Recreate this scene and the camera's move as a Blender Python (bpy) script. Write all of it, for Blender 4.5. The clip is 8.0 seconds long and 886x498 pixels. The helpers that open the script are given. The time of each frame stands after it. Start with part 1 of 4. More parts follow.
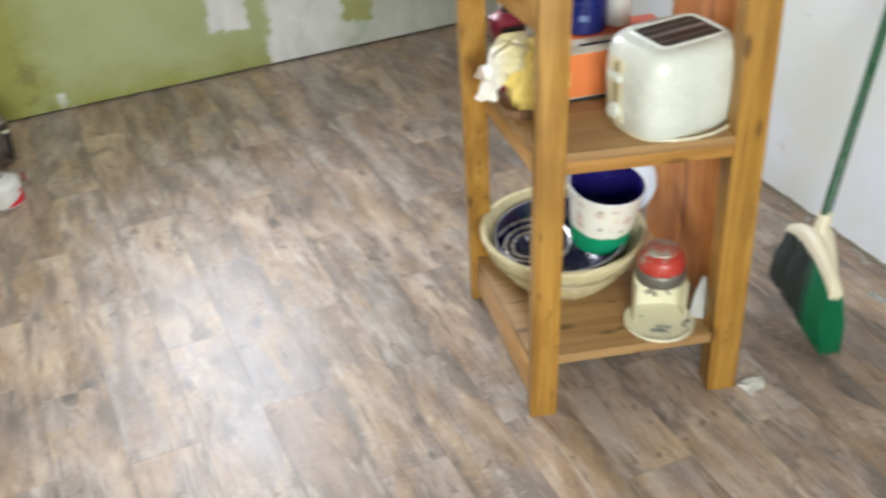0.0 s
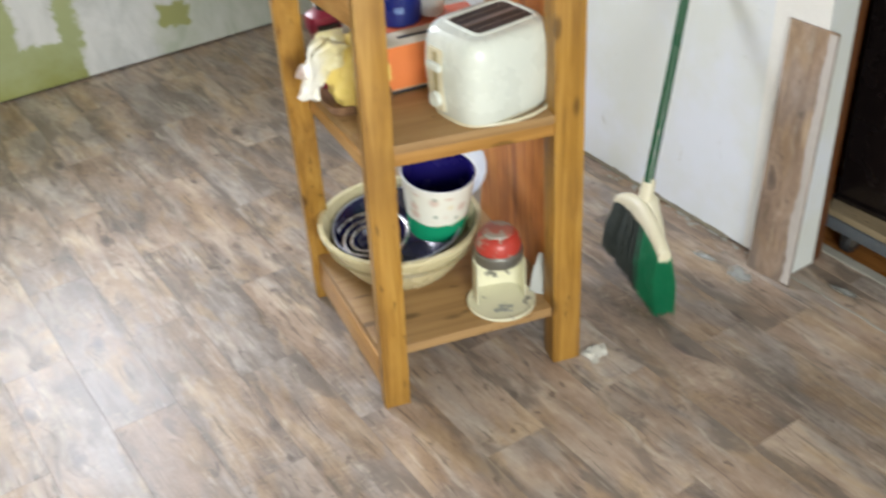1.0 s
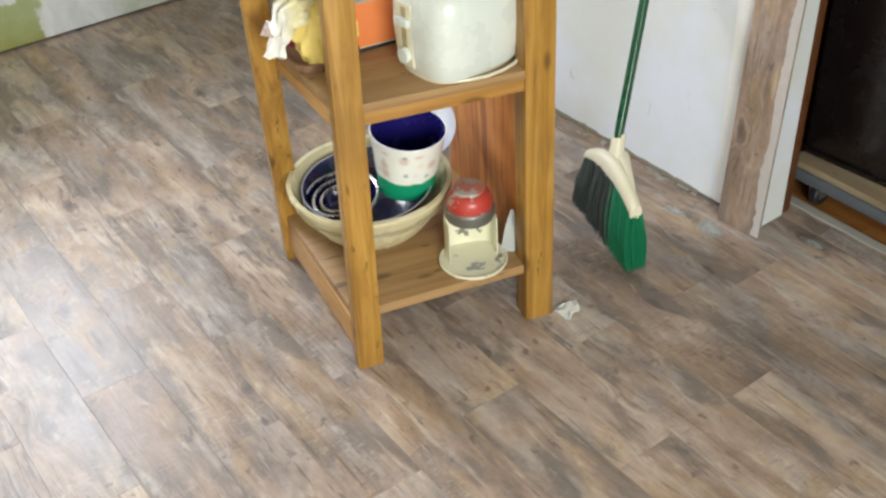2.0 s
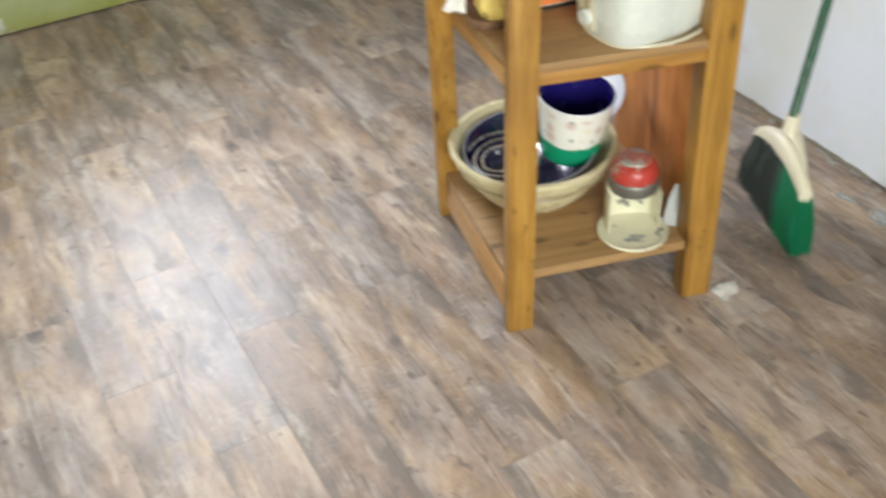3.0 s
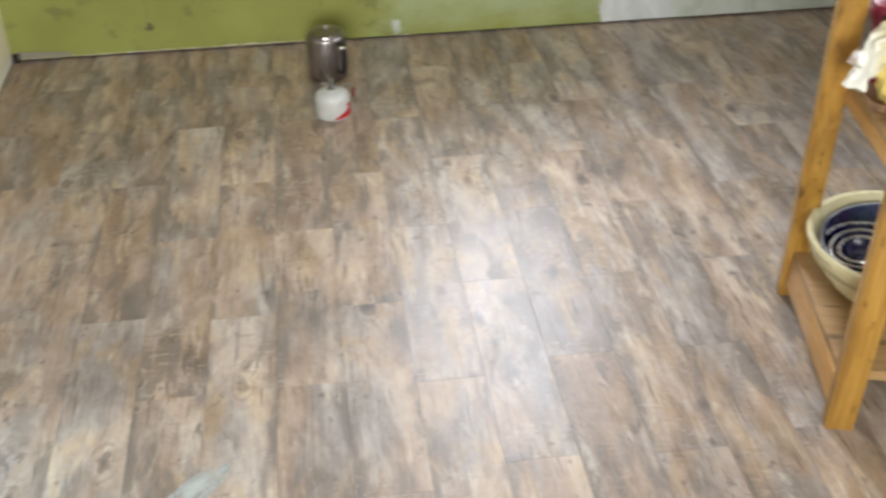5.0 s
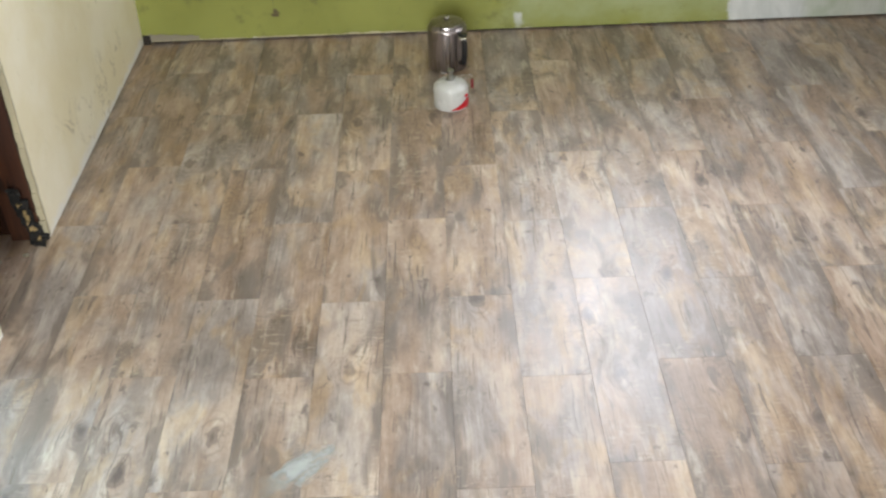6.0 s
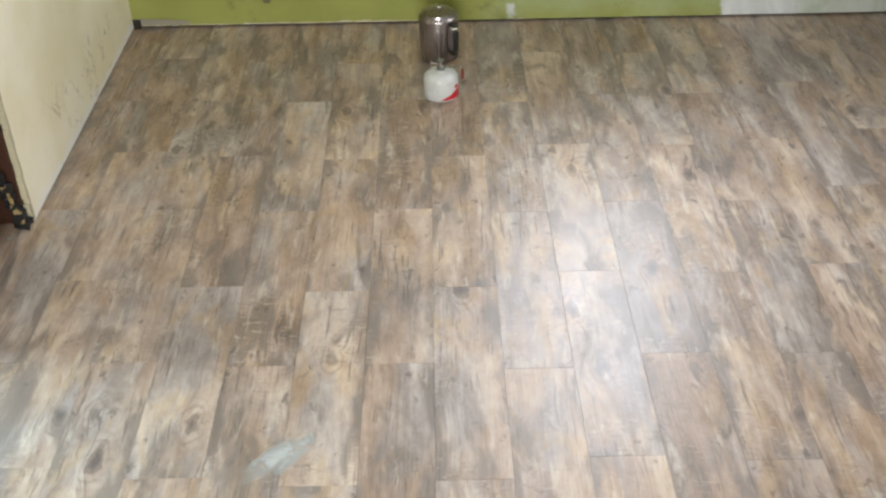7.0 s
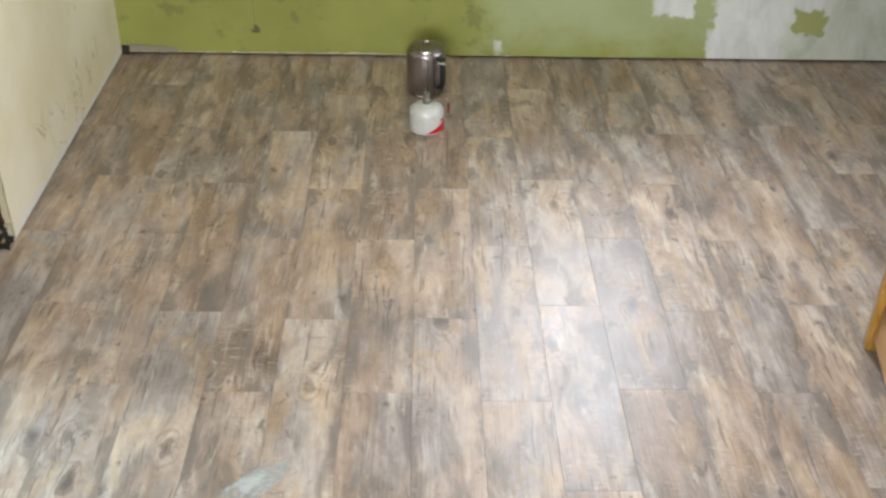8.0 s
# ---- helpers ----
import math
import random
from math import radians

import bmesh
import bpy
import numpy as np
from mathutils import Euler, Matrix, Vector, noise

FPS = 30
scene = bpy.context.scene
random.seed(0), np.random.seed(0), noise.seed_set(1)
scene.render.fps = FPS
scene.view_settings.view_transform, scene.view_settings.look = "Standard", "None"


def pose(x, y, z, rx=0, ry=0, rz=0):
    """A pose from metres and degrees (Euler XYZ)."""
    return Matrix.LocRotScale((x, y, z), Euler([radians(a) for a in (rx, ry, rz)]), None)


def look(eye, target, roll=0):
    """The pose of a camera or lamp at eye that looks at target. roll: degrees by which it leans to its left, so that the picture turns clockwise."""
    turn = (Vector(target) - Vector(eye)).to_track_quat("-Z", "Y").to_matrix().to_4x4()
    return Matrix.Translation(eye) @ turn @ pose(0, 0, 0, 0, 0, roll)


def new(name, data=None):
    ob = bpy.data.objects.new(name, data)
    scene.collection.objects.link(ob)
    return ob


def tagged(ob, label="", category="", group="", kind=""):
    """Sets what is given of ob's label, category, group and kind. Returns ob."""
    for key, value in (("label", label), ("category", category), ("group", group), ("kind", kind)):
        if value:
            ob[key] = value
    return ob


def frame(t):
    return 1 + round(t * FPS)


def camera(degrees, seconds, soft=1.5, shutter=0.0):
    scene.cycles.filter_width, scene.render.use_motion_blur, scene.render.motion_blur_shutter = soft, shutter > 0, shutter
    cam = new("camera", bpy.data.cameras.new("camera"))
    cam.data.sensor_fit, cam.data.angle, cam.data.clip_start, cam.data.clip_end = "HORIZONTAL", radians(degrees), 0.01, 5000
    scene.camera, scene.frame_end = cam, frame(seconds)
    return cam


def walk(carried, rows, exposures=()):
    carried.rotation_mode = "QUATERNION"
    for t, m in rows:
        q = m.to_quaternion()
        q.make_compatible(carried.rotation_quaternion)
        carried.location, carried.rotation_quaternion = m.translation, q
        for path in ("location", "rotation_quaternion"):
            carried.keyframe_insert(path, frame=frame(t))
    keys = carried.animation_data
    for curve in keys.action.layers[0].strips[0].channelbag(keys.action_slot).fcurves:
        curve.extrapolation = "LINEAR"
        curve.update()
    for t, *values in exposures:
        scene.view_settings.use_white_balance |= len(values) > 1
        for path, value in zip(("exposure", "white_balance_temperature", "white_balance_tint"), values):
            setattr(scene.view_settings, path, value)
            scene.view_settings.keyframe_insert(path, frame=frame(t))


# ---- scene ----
cam = camera(44.4, 8.0, soft=2.4, shutter=0.7)
PATH = [
    (0, (0.033, -0.132, 1.638), (0.685, 1.394, 0.521), -2.89),
    (0.5, (0.038, -0.143, 1.652), (0.833, 1.309, 0.530), -3.47),
    (1, (0.052, -0.149, 1.651), (0.937, 1.233, 0.508), -3.13),
    (1.2, (0.056, -0.143, 1.649), (0.966, 1.206, 0.486), -2.88),
    (2.3, (0.035, -0.109, 1.636), (0.938, 1.186, 0.408), -2.66),
    (2.5, (0.020, -0.089, 1.651), (0.870, 1.220, 0.401), -2.62),
    (3, (0.000, -0.072, 1.624), (0.694, 1.328, 0.374), -3.40),
    (3.5, (-0.017, -0.080, 1.622), (0.549, 1.426, 0.434), -3.63),
    (4, (-0.054, -0.098, 1.618), (0.383, 1.485, 0.477), -2.03),
    (4.5, (-0.075, -0.102, 1.601), (0.222, 1.515, 0.462), -1.28),
    (5, (-0.093, -0.094, 1.605), (0.108, 1.530, 0.455), -0.84),
    (5.2, (-0.098, -0.087, 1.594), (0.042, 1.542, 0.442), -0.83),
    (6.5, (-0.095, -0.088, 1.595), (-0.116, 1.543, 0.437), -2.65),
    (7, (-0.075, -0.080, 1.588), (-0.066, 1.544, 0.420), -1.01),
    (7.5, (-0.067, -0.088, 1.590), (-0.062, 1.563, 0.461), 0.12),
    (8, (-0.076, -0.093, 1.577), (-0.032, 1.570, 0.467), 1.30),
]
walk(cam, [(t, look(eye, target, roll)) for t, eye, target, roll in PATH])

# ---- daylight ----
world = bpy.data.worlds.new("sky")
scene.world = world
world.use_nodes = True
sky = world.node_tree.nodes.new("ShaderNodeTexSky")
sky.sky_type, sky.sun_disc = "NISHITA", False
sky.sun_elevation, sky.sun_rotation = radians(58), radians(75)
world.node_tree.links.new(sky.outputs[0], world.node_tree.nodes["Background"].inputs[0])
world.node_tree.nodes["Background"].inputs[1].default_value = 0.12
sun = new("sun", bpy.data.lights.new("sun", "SUN"))
sun.data.energy, sun.data.angle, sun.data.color = 1.0, radians(12), (1.0, 0.95, 0.88)
sun.matrix_world = look((5, 1.3, 8.6), (0, 0, 0))


def window_light(name, m, w, h, watts, colour):
    lamp = new(name, bpy.data.lights.new(name, "AREA"))
    lamp.data.shape, lamp.data.size, lamp.data.size_y = "RECTANGLE", w, h
    lamp.data.energy, lamp.data.color = watts, colour
    lamp.matrix_world = m
    return lamp


# north window, the doorway in the west wall, the east window
north = window_light("north_window_daylight", look((0.60, 3.60, 1.54), (0.60, 0, 1.1)), 0.52, 1.18, 49, (0.86, 0.90, 1.0))
north.data.spread = radians(132)
west = window_light("west_doorway_daylight", look((-2.19, 1.66, 1.42), (-1.36, 1.45, 0.0)), 0.50, 0.95, 5.6, (0.58, 0.84, 1.0))
west.data.spread = radians(40)
east = window_light("east_window_daylight", look((2.02, 2.70, 1.48), (0, 2.70, 1.1)), 0.80, 0.86, 5, (0.98, 0.98, 0.96))
east.data.spread = radians(90)
# fill light from an unseen window added behind the walker
south = window_light("south_fill_light", look((-0.35, -2.05, 1.55), (-0.2, 0.75, 0.0)), 1.5, 1.2, 83, (0.955, 0.985, 0.95))
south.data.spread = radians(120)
scene.view_settings.exposure = 0.0


# ---- node helpers ----
class Nodes:
    def __init__(self, name, rough=0.6, metal=0.0, spec=0.5):
        self.mat = bpy.data.materials.new(name)
        self.mat.use_nodes = True
        self.t = self.mat.node_tree
        self.b = self.t.nodes["Principled BSDF"]
        self.b.inputs["Roughness"].default_value = rough
        self.b.inputs["Metallic"].default_value = metal
        self.b.inputs["Specular IOR Level"].default_value = spec

    def put(self, sock, v):
        if isinstance(v, bpy.types.NodeSocket):
            self.t.links.new(v, sock)
        elif isinstance(v, (tuple, list)) and len(v) == 3 and sock.type == "RGBA":
            sock.default_value = (*v, 1)
        else:
            sock.default_value = v

    def coords(self, kind="Object", scale=(1, 1, 1), shift=None):
        c = self.t.nodes.new("ShaderNodeTexCoord").outputs[kind]
        if shift is not None:
            c = self.vec("ADD", c, shift)
        return self.vec("MULTIPLY", c, scale)

    def vec(self, op, a, b):
        n = self.t.nodes.new("ShaderNodeVectorMath")
        n.operation = op
        self.put(n.inputs[0], a), self.put(n.inputs[1], b)
        return n.outputs[0]

    def math(self, op, a, b=0.0, c=None):
        n = self.t.nodes.new("ShaderNodeMath")
        n.operation = op
        self.put(n.inputs[0], a), self.put(n.inputs[1], b)
        if c is not None:
            self.put(n.inputs[2], c)
        return n.outputs[0]

    def noise(self, v, scale=1.0, detail=4.0, rough=0.55, warp=0.0):
        n = self.t.nodes.new("ShaderNodeTexNoise")
        self.put(n.inputs["Vector"], v)
        n.inputs["Scale"].default_value, n.inputs["Detail"].default_value = scale, detail
        n.inputs["Roughness"].default_value, n.inputs["Distortion"].default_value = rough, warp
        return n.outputs["Fac"]

    def voronoi(self, v, scale=1.0):
        n = self.t.nodes.new("ShaderNodeTexVoronoi")
        self.put(n.inputs["Vector"], v)
        n.inputs["Scale"].default_value = scale
        return n.outputs["Distance"]

    def white(self, v):
        n = self.t.nodes.new("ShaderNodeTexWhiteNoise")
        self.put(n.inputs["Vector"], v)
        return n.outputs["Value"]

    def span(self, v, a, b, c=0.0, d=1.0, smooth=True):
        n = self.t.nodes.new("ShaderNodeMapRange")
        n.interpolation_type = "SMOOTHSTEP" if smooth else "LINEAR"
        for i, x in enumerate((v, a, b, c, d)):
            self.put(n.inputs[i], x)
        return n.outputs[0]

    def mix(self, f, a, b, mode="MIX"):
        n = self.t.nodes.new("ShaderNodeMix")
        n.data_type, n.blend_type = "RGBA", mode
        self.put(n.inputs[0], f), self.put(n.inputs[6], a), self.put(n.inputs[7], b)
        return n.outputs[2]

    def ramp(self, f, stops):
        n = self.t.nodes.new("ShaderNodeValToRGB")
        e = n.color_ramp.elements
        while len(e) < len(stops):
            e.new(0.5)
        for i, (p, c) in enumerate(stops):
            e[i].position, e[i].color = p, (*c, 1)
        self.put(n.inputs[0], f)
        return n.outputs[0]

    def split(self, v):
        n = self.t.nodes.new("ShaderNodeSeparateXYZ")
        self.put(n.inputs[0], v)
        return n.outputs

    def join(self, x, y, z):
        n = self.t.nodes.new("ShaderNodeCombineXYZ")
        for i, v in enumerate((x, y, z)):
            self.put(n.inputs[i], v)
        return n.outputs[0]

    def random(self):
        return self.t.nodes.new("ShaderNodeObjectInfo").outputs["Random"]

    def bump(self, h, strength=0.3, dist=0.002):
        n = self.t.nodes.new("ShaderNodeBump")
        n.inputs["Strength"].default_value, n.inputs["Distance"].default_value = strength, dist
        self.put(n.inputs["Height"], h)
        self.put(self.b.inputs["Normal"], n.outputs[0])

    def done(self, colour, rough=None):
        self.put(self.b.inputs["Base Color"], colour)
        if rough is not None:
            self.put(self.b.inputs["Roughness"], rough)
        return self.mat


def plain(name, colour, rough=0.5, metal=0.0, vary=0.12, scale=14.0, bump=0.15):
    """A plain finish with slight blotches, grain and scuffs."""
    n = Nodes(name, rough, metal)
    v = n.coords()
    a, b = n.noise(v, scale, 5), n.noise(v, scale * 9, 3)
    f = n.math("MULTIPLY_ADD", n.math("ADD", a, b), vary, 1.0 - vary)
    k = n.mix(1.0, colour, n.join(f, f, f), "MULTIPLY")
    n.bump(b, bump, 0.0008)
    return n.done(k, n.span(a, 0.3, 0.7, max(rough - 0.08, 0.02), min(rough + 0.1, 1)))


def wood(name, dark, mid, light, rough=0.5, along=2, grain=1.0):
    """Sawn softwood with long grain, knots and soiling."""
    n = Nodes(name, rough)
    s = [38 * grain] * 3
    s[along] = 2.2 * grain
    shift = n.math("MULTIPLY", n.random(), 19.0)
    c = n.coords(shift=n.join(shift, shift, shift))
    g = n.noise(n.vec("MULTIPLY", c, tuple(s)), 1.0, 6, 0.6, 0.8)
    big = n.noise(c, 5.0, 3)
    k = n.ramp(g, [(0.25, dark), (0.5, mid), (0.75, light)])
    knot = [16.0] * 3
    knot[along] = 6.0
    d = n.span(n.voronoi(n.vec("MULTIPLY", c, tuple(knot)), 0.8), 0.07, 0.17, 0.70, 0.0)
    k = n.mix(d, k, tuple(x * 0.35 for x in dark))
    k = n.mix(n.span(big, 0.5, 0.75, 0.0, 0.35), k, dark)
    nick = n.span(n.noise(n.vec("MULTIPLY", c, tuple(x ** 0.5 * 9 for x in s)), 1.0, 3, 0.6), 0.65, 0.71, 0.0, 0.70)
    k = n.mix(nick, k, tuple(x * 0.4 for x in dark))
    n.bump(g, 0.25, 0.001)
    return n.done(k, n.span(big, 0.3, 0.7, rough - 0.1, rough + 0.12))


def plank_material(name, low, high):
    """Printed vinyl planks: weathered barn wood, each with soft grey and tan clouds, ribs, saw marks, cracks and knots."""
    n = Nodes(name, 0.36, 0.0, 0.43)
    r = n.random()
    off = n.join(n.math("MULTIPLY", r, 91.0), n.math("MULTIPLY", r, 57.0), n.math("MULTIPLY", r, 13.0))
    raw = n.coords()
    c = n.vec("ADD", raw, off)
    x, y, z = n.split(raw)
    own, tint, rib, sawn = (n.white(n.join(r, k, 0.11)) for k in (0.37, 0.83, 0.59, 0.21))

    def print_noise(shift, scale, detail=4, rough=0.58, warp=0.0, base=None):
        v = n.vec("ADD", c if base is None else base, shift)
        return n.noise(n.vec("MULTIPLY", v, (*scale, 1)), 1.0, detail, rough, warp)

    # knots and slow waves bend the grain
    cells = n.vec("MULTIPLY", c, (9, 4.2, 1))
    spot = n.voronoi(n.vec("ADD", cells, n.join(n.math("MULTIPLY", print_noise((2, 1, 0), (40, 20), 2), 0.35), 0.0, 0.0)), 1.0)
    keep = n.span(print_noise((1, 5, 0), (7, 3), 1), 0.50, 0.60)
    swell = n.math("MULTIPLY", n.span(spot, 0.0, 0.50, 0.024, 0.0), keep)
    bend = n.math("MULTIPLY_ADD", print_noise((4, 4, 0), (6, 3.2), 2, 0.5, 0.3), 0.024, -0.012)
    cc = n.vec("ADD", c, n.join(n.math("ADD", bend, swell), 0.0, 0.0))
    cloud = print_noise((0, 0, 0), (13, 3.8), 4, 0.56, 0.5, cc)
    drift = print_noise((3, 7, 1), (26, 7.0), 4, 0.6, 0.4, cc)
    ribs = print_noise((5, 2, 1), (170, 5.0), 4, 0.66, 0.0, cc)
    grit = print_noise((7, 1, 1), (75, 40), 5, 0.72, 0.3, cc)
    f = n.math("MULTIPLY_ADD", cloud, 0.86, -0.062)
    f = n.math("ADD", f, n.math("MULTIPLY_ADD", drift, 0.40, -0.20))
    f = n.math("ADD", f, n.math("MULTIPLY", n.math("SUBTRACT", ribs, 0.5), n.span(rib, 0.2, 1.0, 0.10, 0.46)))
    f = n.math("ADD", f, n.math("MULTIPLY_ADD", grit, 0.30, -0.15))
    f = n.math("ADD", f, n.math("MULTIPLY_ADD", own, 0.17, -0.085))
    grey = n.ramp(f, [(0.05, (0.114, 0.095, 0.083)), (0.34, (0.256, 0.220, 0.200)), (0.58, (0.425, 0.377, 0.346)), (0.90, (0.700, 0.655, 0.606))])
    tan = n.ramp(f, [(0.05, (0.140, 0.094, 0.062)), (0.34, (0.335, 0.243, 0.184)), (0.58, (0.492, 0.393, 0.310)), (0.90, (0.735, 0.670, 0.560))])
    g = n.math("MULTIPLY_ADD", tint, 0.16, n.math("SUBTRACT", print_noise((7.3, 2.1, 4), (10, 3.4), 3, 0.55, 0.4), 0.08))
    k = n.mix(n.span(g, low, high, 0.05, 0.95), grey, tan)
    ochre = print_noise((1.7, 6.4, 2), (11, 4.2), 4, 0.58, 0.6)
    k = n.mix(n.span(ochre, 0.49, 0.63, 0.0, 0.52), k, n.ramp(f, [(0.1, (0.210, 0.128, 0.070)), (0.5, (0.460, 0.330, 0.198)), (0.9, (0.660, 0.530, 0.350))]))
    # grey weathered clouds, darker along the plank's edges
    dusk = print_noise((5.5, 1.4, 2), (14, 4.6), 4, 0.55, 0.5, cc)
    rim = n.span(n.math("ABSOLUTE", x), 0.030, 0.076, 0.0, 0.085)
    k = n.mix(n.span(n.math("ADD", dusk, rim), 0.53, 0.68, 0.0, 0.74), k, (0.158, 0.131, 0.112))
    # crosswise saw marks, dark and pale, in patches
    patch = n.math("MULTIPLY", n.span(print_noise((9.1, 3.3, 2), (8, 3.5), 2), 0.46, 0.58), n.span(sawn, 0.15, 0.8, 0.25, 1.0))
    k = n.mix(n.math("MULTIPLY", n.span(print_noise((2.2, 9, 1), (34, 105), 3, 0.66), 0.53, 0.68, 0.0, 0.40), patch), k, (0.140, 0.108, 0.088))
    k = n.mix(n.math("MULTIPLY", n.span(print_noise((8.8, 4, 1), (40, 100), 3, 0.66), 0.55, 0.70, 0.0, 0.34), patch), k, (0.610, 0.530, 0.410))
    pale = print_noise((2.9, 8.8, 1), (44, 8), 4, 0.62, 0.3, cc)
    k = n.mix(n.span(pale, 0.56, 0.72, 0.0, 0.38), k, (0.630, 0.560, 0.460))
    # cracks along the grain, dark smudges, knots with rings
    some = n.span(print_noise((6.6, 0.4, 2), (9, 3), 3), 0.42, 0.58, 0.15, 1.0)
    k = n.mix(n.math("MULTIPLY", n.span(print_noise((4.2, 7.7, 1), (150, 7), 3, 0.6, 0.0, cc), 0.585, 0.65, 0.0, 0.62), some), k, (0.090, 0.070, 0.058))
    k = n.mix(n.span(print_noise((8.2, 2.7, 1), (30, 16), 4, 0.64, 0.3, cc), 0.60, 0.71, 0.0, 0.66), k, (0.092, 0.072, 0.064))
    ring = n.math("SINE", n.math("MULTIPLY", spot, 60.0))
    k = n.mix(n.math("MULTIPLY", n.math("MULTIPLY", n.span(spot, 0.12, 0.46, 0.46, 0.0), keep), n.span(ring, 0.0, 1.0)), k, (0.150, 0.110, 0.088))
    k = n.mix(n.math("MULTIPLY", n.span(spot, 0.05, 0.19, 0.80, 0.0), keep), k, (0.085, 0.066, 0.060))
    n.bump(n.math("ADD", ribs, n.math("MULTIPLY", grit, 1.0)), 0.24, 0.0011)
    return n.done(k, n.span(cloud, 0.3, 0.7, 0.36, 0.46))


def box_mask(n, a, b, ca, cb, ha, hb, soft, wobble):
    """1 inside a ragged rectangle of the plane (a, b), 0 outside."""
    da = n.math("SUBTRACT", n.math("ABSOLUTE", n.math("SUBTRACT", a, ca)), ha)
    db = n.math("SUBTRACT", n.math("ABSOLUTE", n.math("SUBTRACT", b, cb)), hb)
    d = n.math("ADD", n.math("MAXIMUM", da, db), wobble)
    return n.span(d, -soft, soft, 1.0, 0.0)


def north_paint():
    """Old green paint, paler to the right, and joint compound wiped thin at its edges."""
    n = Nodes("green_wall_paint", 0.55)
    v = n.coords()
    x, y, z = n.split(v)
    fine, broad = n.noise(v, 60, 4), n.noise(v, 3.2, 4)
    w1 = n.math("MULTIPLY_ADD", n.noise(v, 11, 6, 0.65), 0.16, -0.08)
    w2 = n.math("ADD", n.math("MULTIPLY_ADD", n.noise(v, 24, 8, 0.72), 0.11, -0.055), n.math("MULTIPLY_ADD", n.noise(v, 7, 2), 0.06, -0.03))
    w3 = n.math("MULTIPLY_ADD", n.noise(v, 6, 5, 0.6), 0.36, -0.18)
    olive = n.mix(n.span(broad, 0.3, 0.7), (0.200, 0.212, 0.042), (0.250, 0.266, 0.060))
    pale = n.mix(n.span(broad, 0.3, 0.7), (0.290, 0.330, 0.160), (0.330, 0.366, 0.195))
    wipe = n.noise(n.vec("MULTIPLY", v, (1.0, 1.0, 0.45)), 9, 6, 0.65, 0.5)
    white = n.mix(n.span(wipe, 0.35, 0.7), (0.44, 0.46, 0.46), (0.60, 0.61, 0.61))
    # paler green right of x 0.16 and above the foot, ragged soft edge
    pale_mask = box_mask(n, x, z, 1.22, 1.16, 1.06, 1.10, 0.11, w3)
    k = n.mix(pale_mask, olive, pale)
    k = n.mix(n.math("MULTIPLY", n.span(n.noise(v, 13, 5, 0.62), 0.55, 0.70, 0.0, 0.60), n.span(pale_mask, 0.0, 0.8, 1.0, 0.12)), k, (0.125, 0.115, 0.035))
    k = n.mix(box_mask(n, x, z, -0.655, 0.70, 0.0012, 0.60, 0.0012, 0.0), k, (0.15, 0.15, 0.05))
    k = n.mix(box_mask(n, x, z, -0.655, 0.105, 0.007, 0.010, 0.006, w1), k, (0.09, 0.07, 0.03))
    cover = n.math("MULTIPLY", box_mask(n, x, z, 1.60, 0.60, 0.655, 0.75, 0.012, w2), n.span(wipe, 0.22, 0.40, 0.72, 1.0))
    k = n.mix(cover, k, white)
    thin = n.mix(n.span(wipe, 0.35, 0.65), (0.36, 0.40, 0.31), (0.48, 0.51, 0.46))
    k = n.mix(n.math("MULTIPLY", box_mask(n, x, z, 1.285, 0.05, 0.085, 0.10, 0.03, w2), 0.85), k, thin)
    k = n.mix(n.math("MULTIPLY", box_mask(n, x, z, 1.72, 0.40, 0.36, 0.60, 0.05, w3), 0.70), k, thin)
    k = n.mix(n.math("MULTIPLY", box_mask(n, x, z, 0.800, 0.290, 0.062, 0.118, 0.008, w2), n.span(wipe, 0.25, 0.42, 0.6, 1.0)), k, white)
    k = n.mix(n.math("MULTIPLY", box_mask(n, x, z, 0.197, 0.034, 0.010, 0.034, 0.008, n.math("MULTIPLY", w2, 0.4)), n.span(z, 0.0, 0.06, 0.25, 0.9)), k, white)
    k = n.mix(box_mask(n, x, z, 1.285, 0.150, 0.052, 0.040, 0.006, n.math("MULTIPLY", w2, 0.85)), k, (0.290, 0.305, 0.120))
    chip = n.math("MULTIPLY_ADD", n.noise(n.vec("MULTIPLY", v, (6, 1, 1)), 1.0, 6, 0.65), 0.085, -0.047)
    k = n.mix(n.span(n.math("SUBTRACT", z, chip), 0.006, 0.010, 0.85, 0.0), k, (0.56, 0.54, 0.48))
    n.bump(n.math("ADD", n.noise(v, 18, 5), n.math("MULTIPLY", fine, 0.3)), 0.25, 0.003)
    return n.done(k, n.span(broad, 0.3, 0.7, 0.45, 0.65))


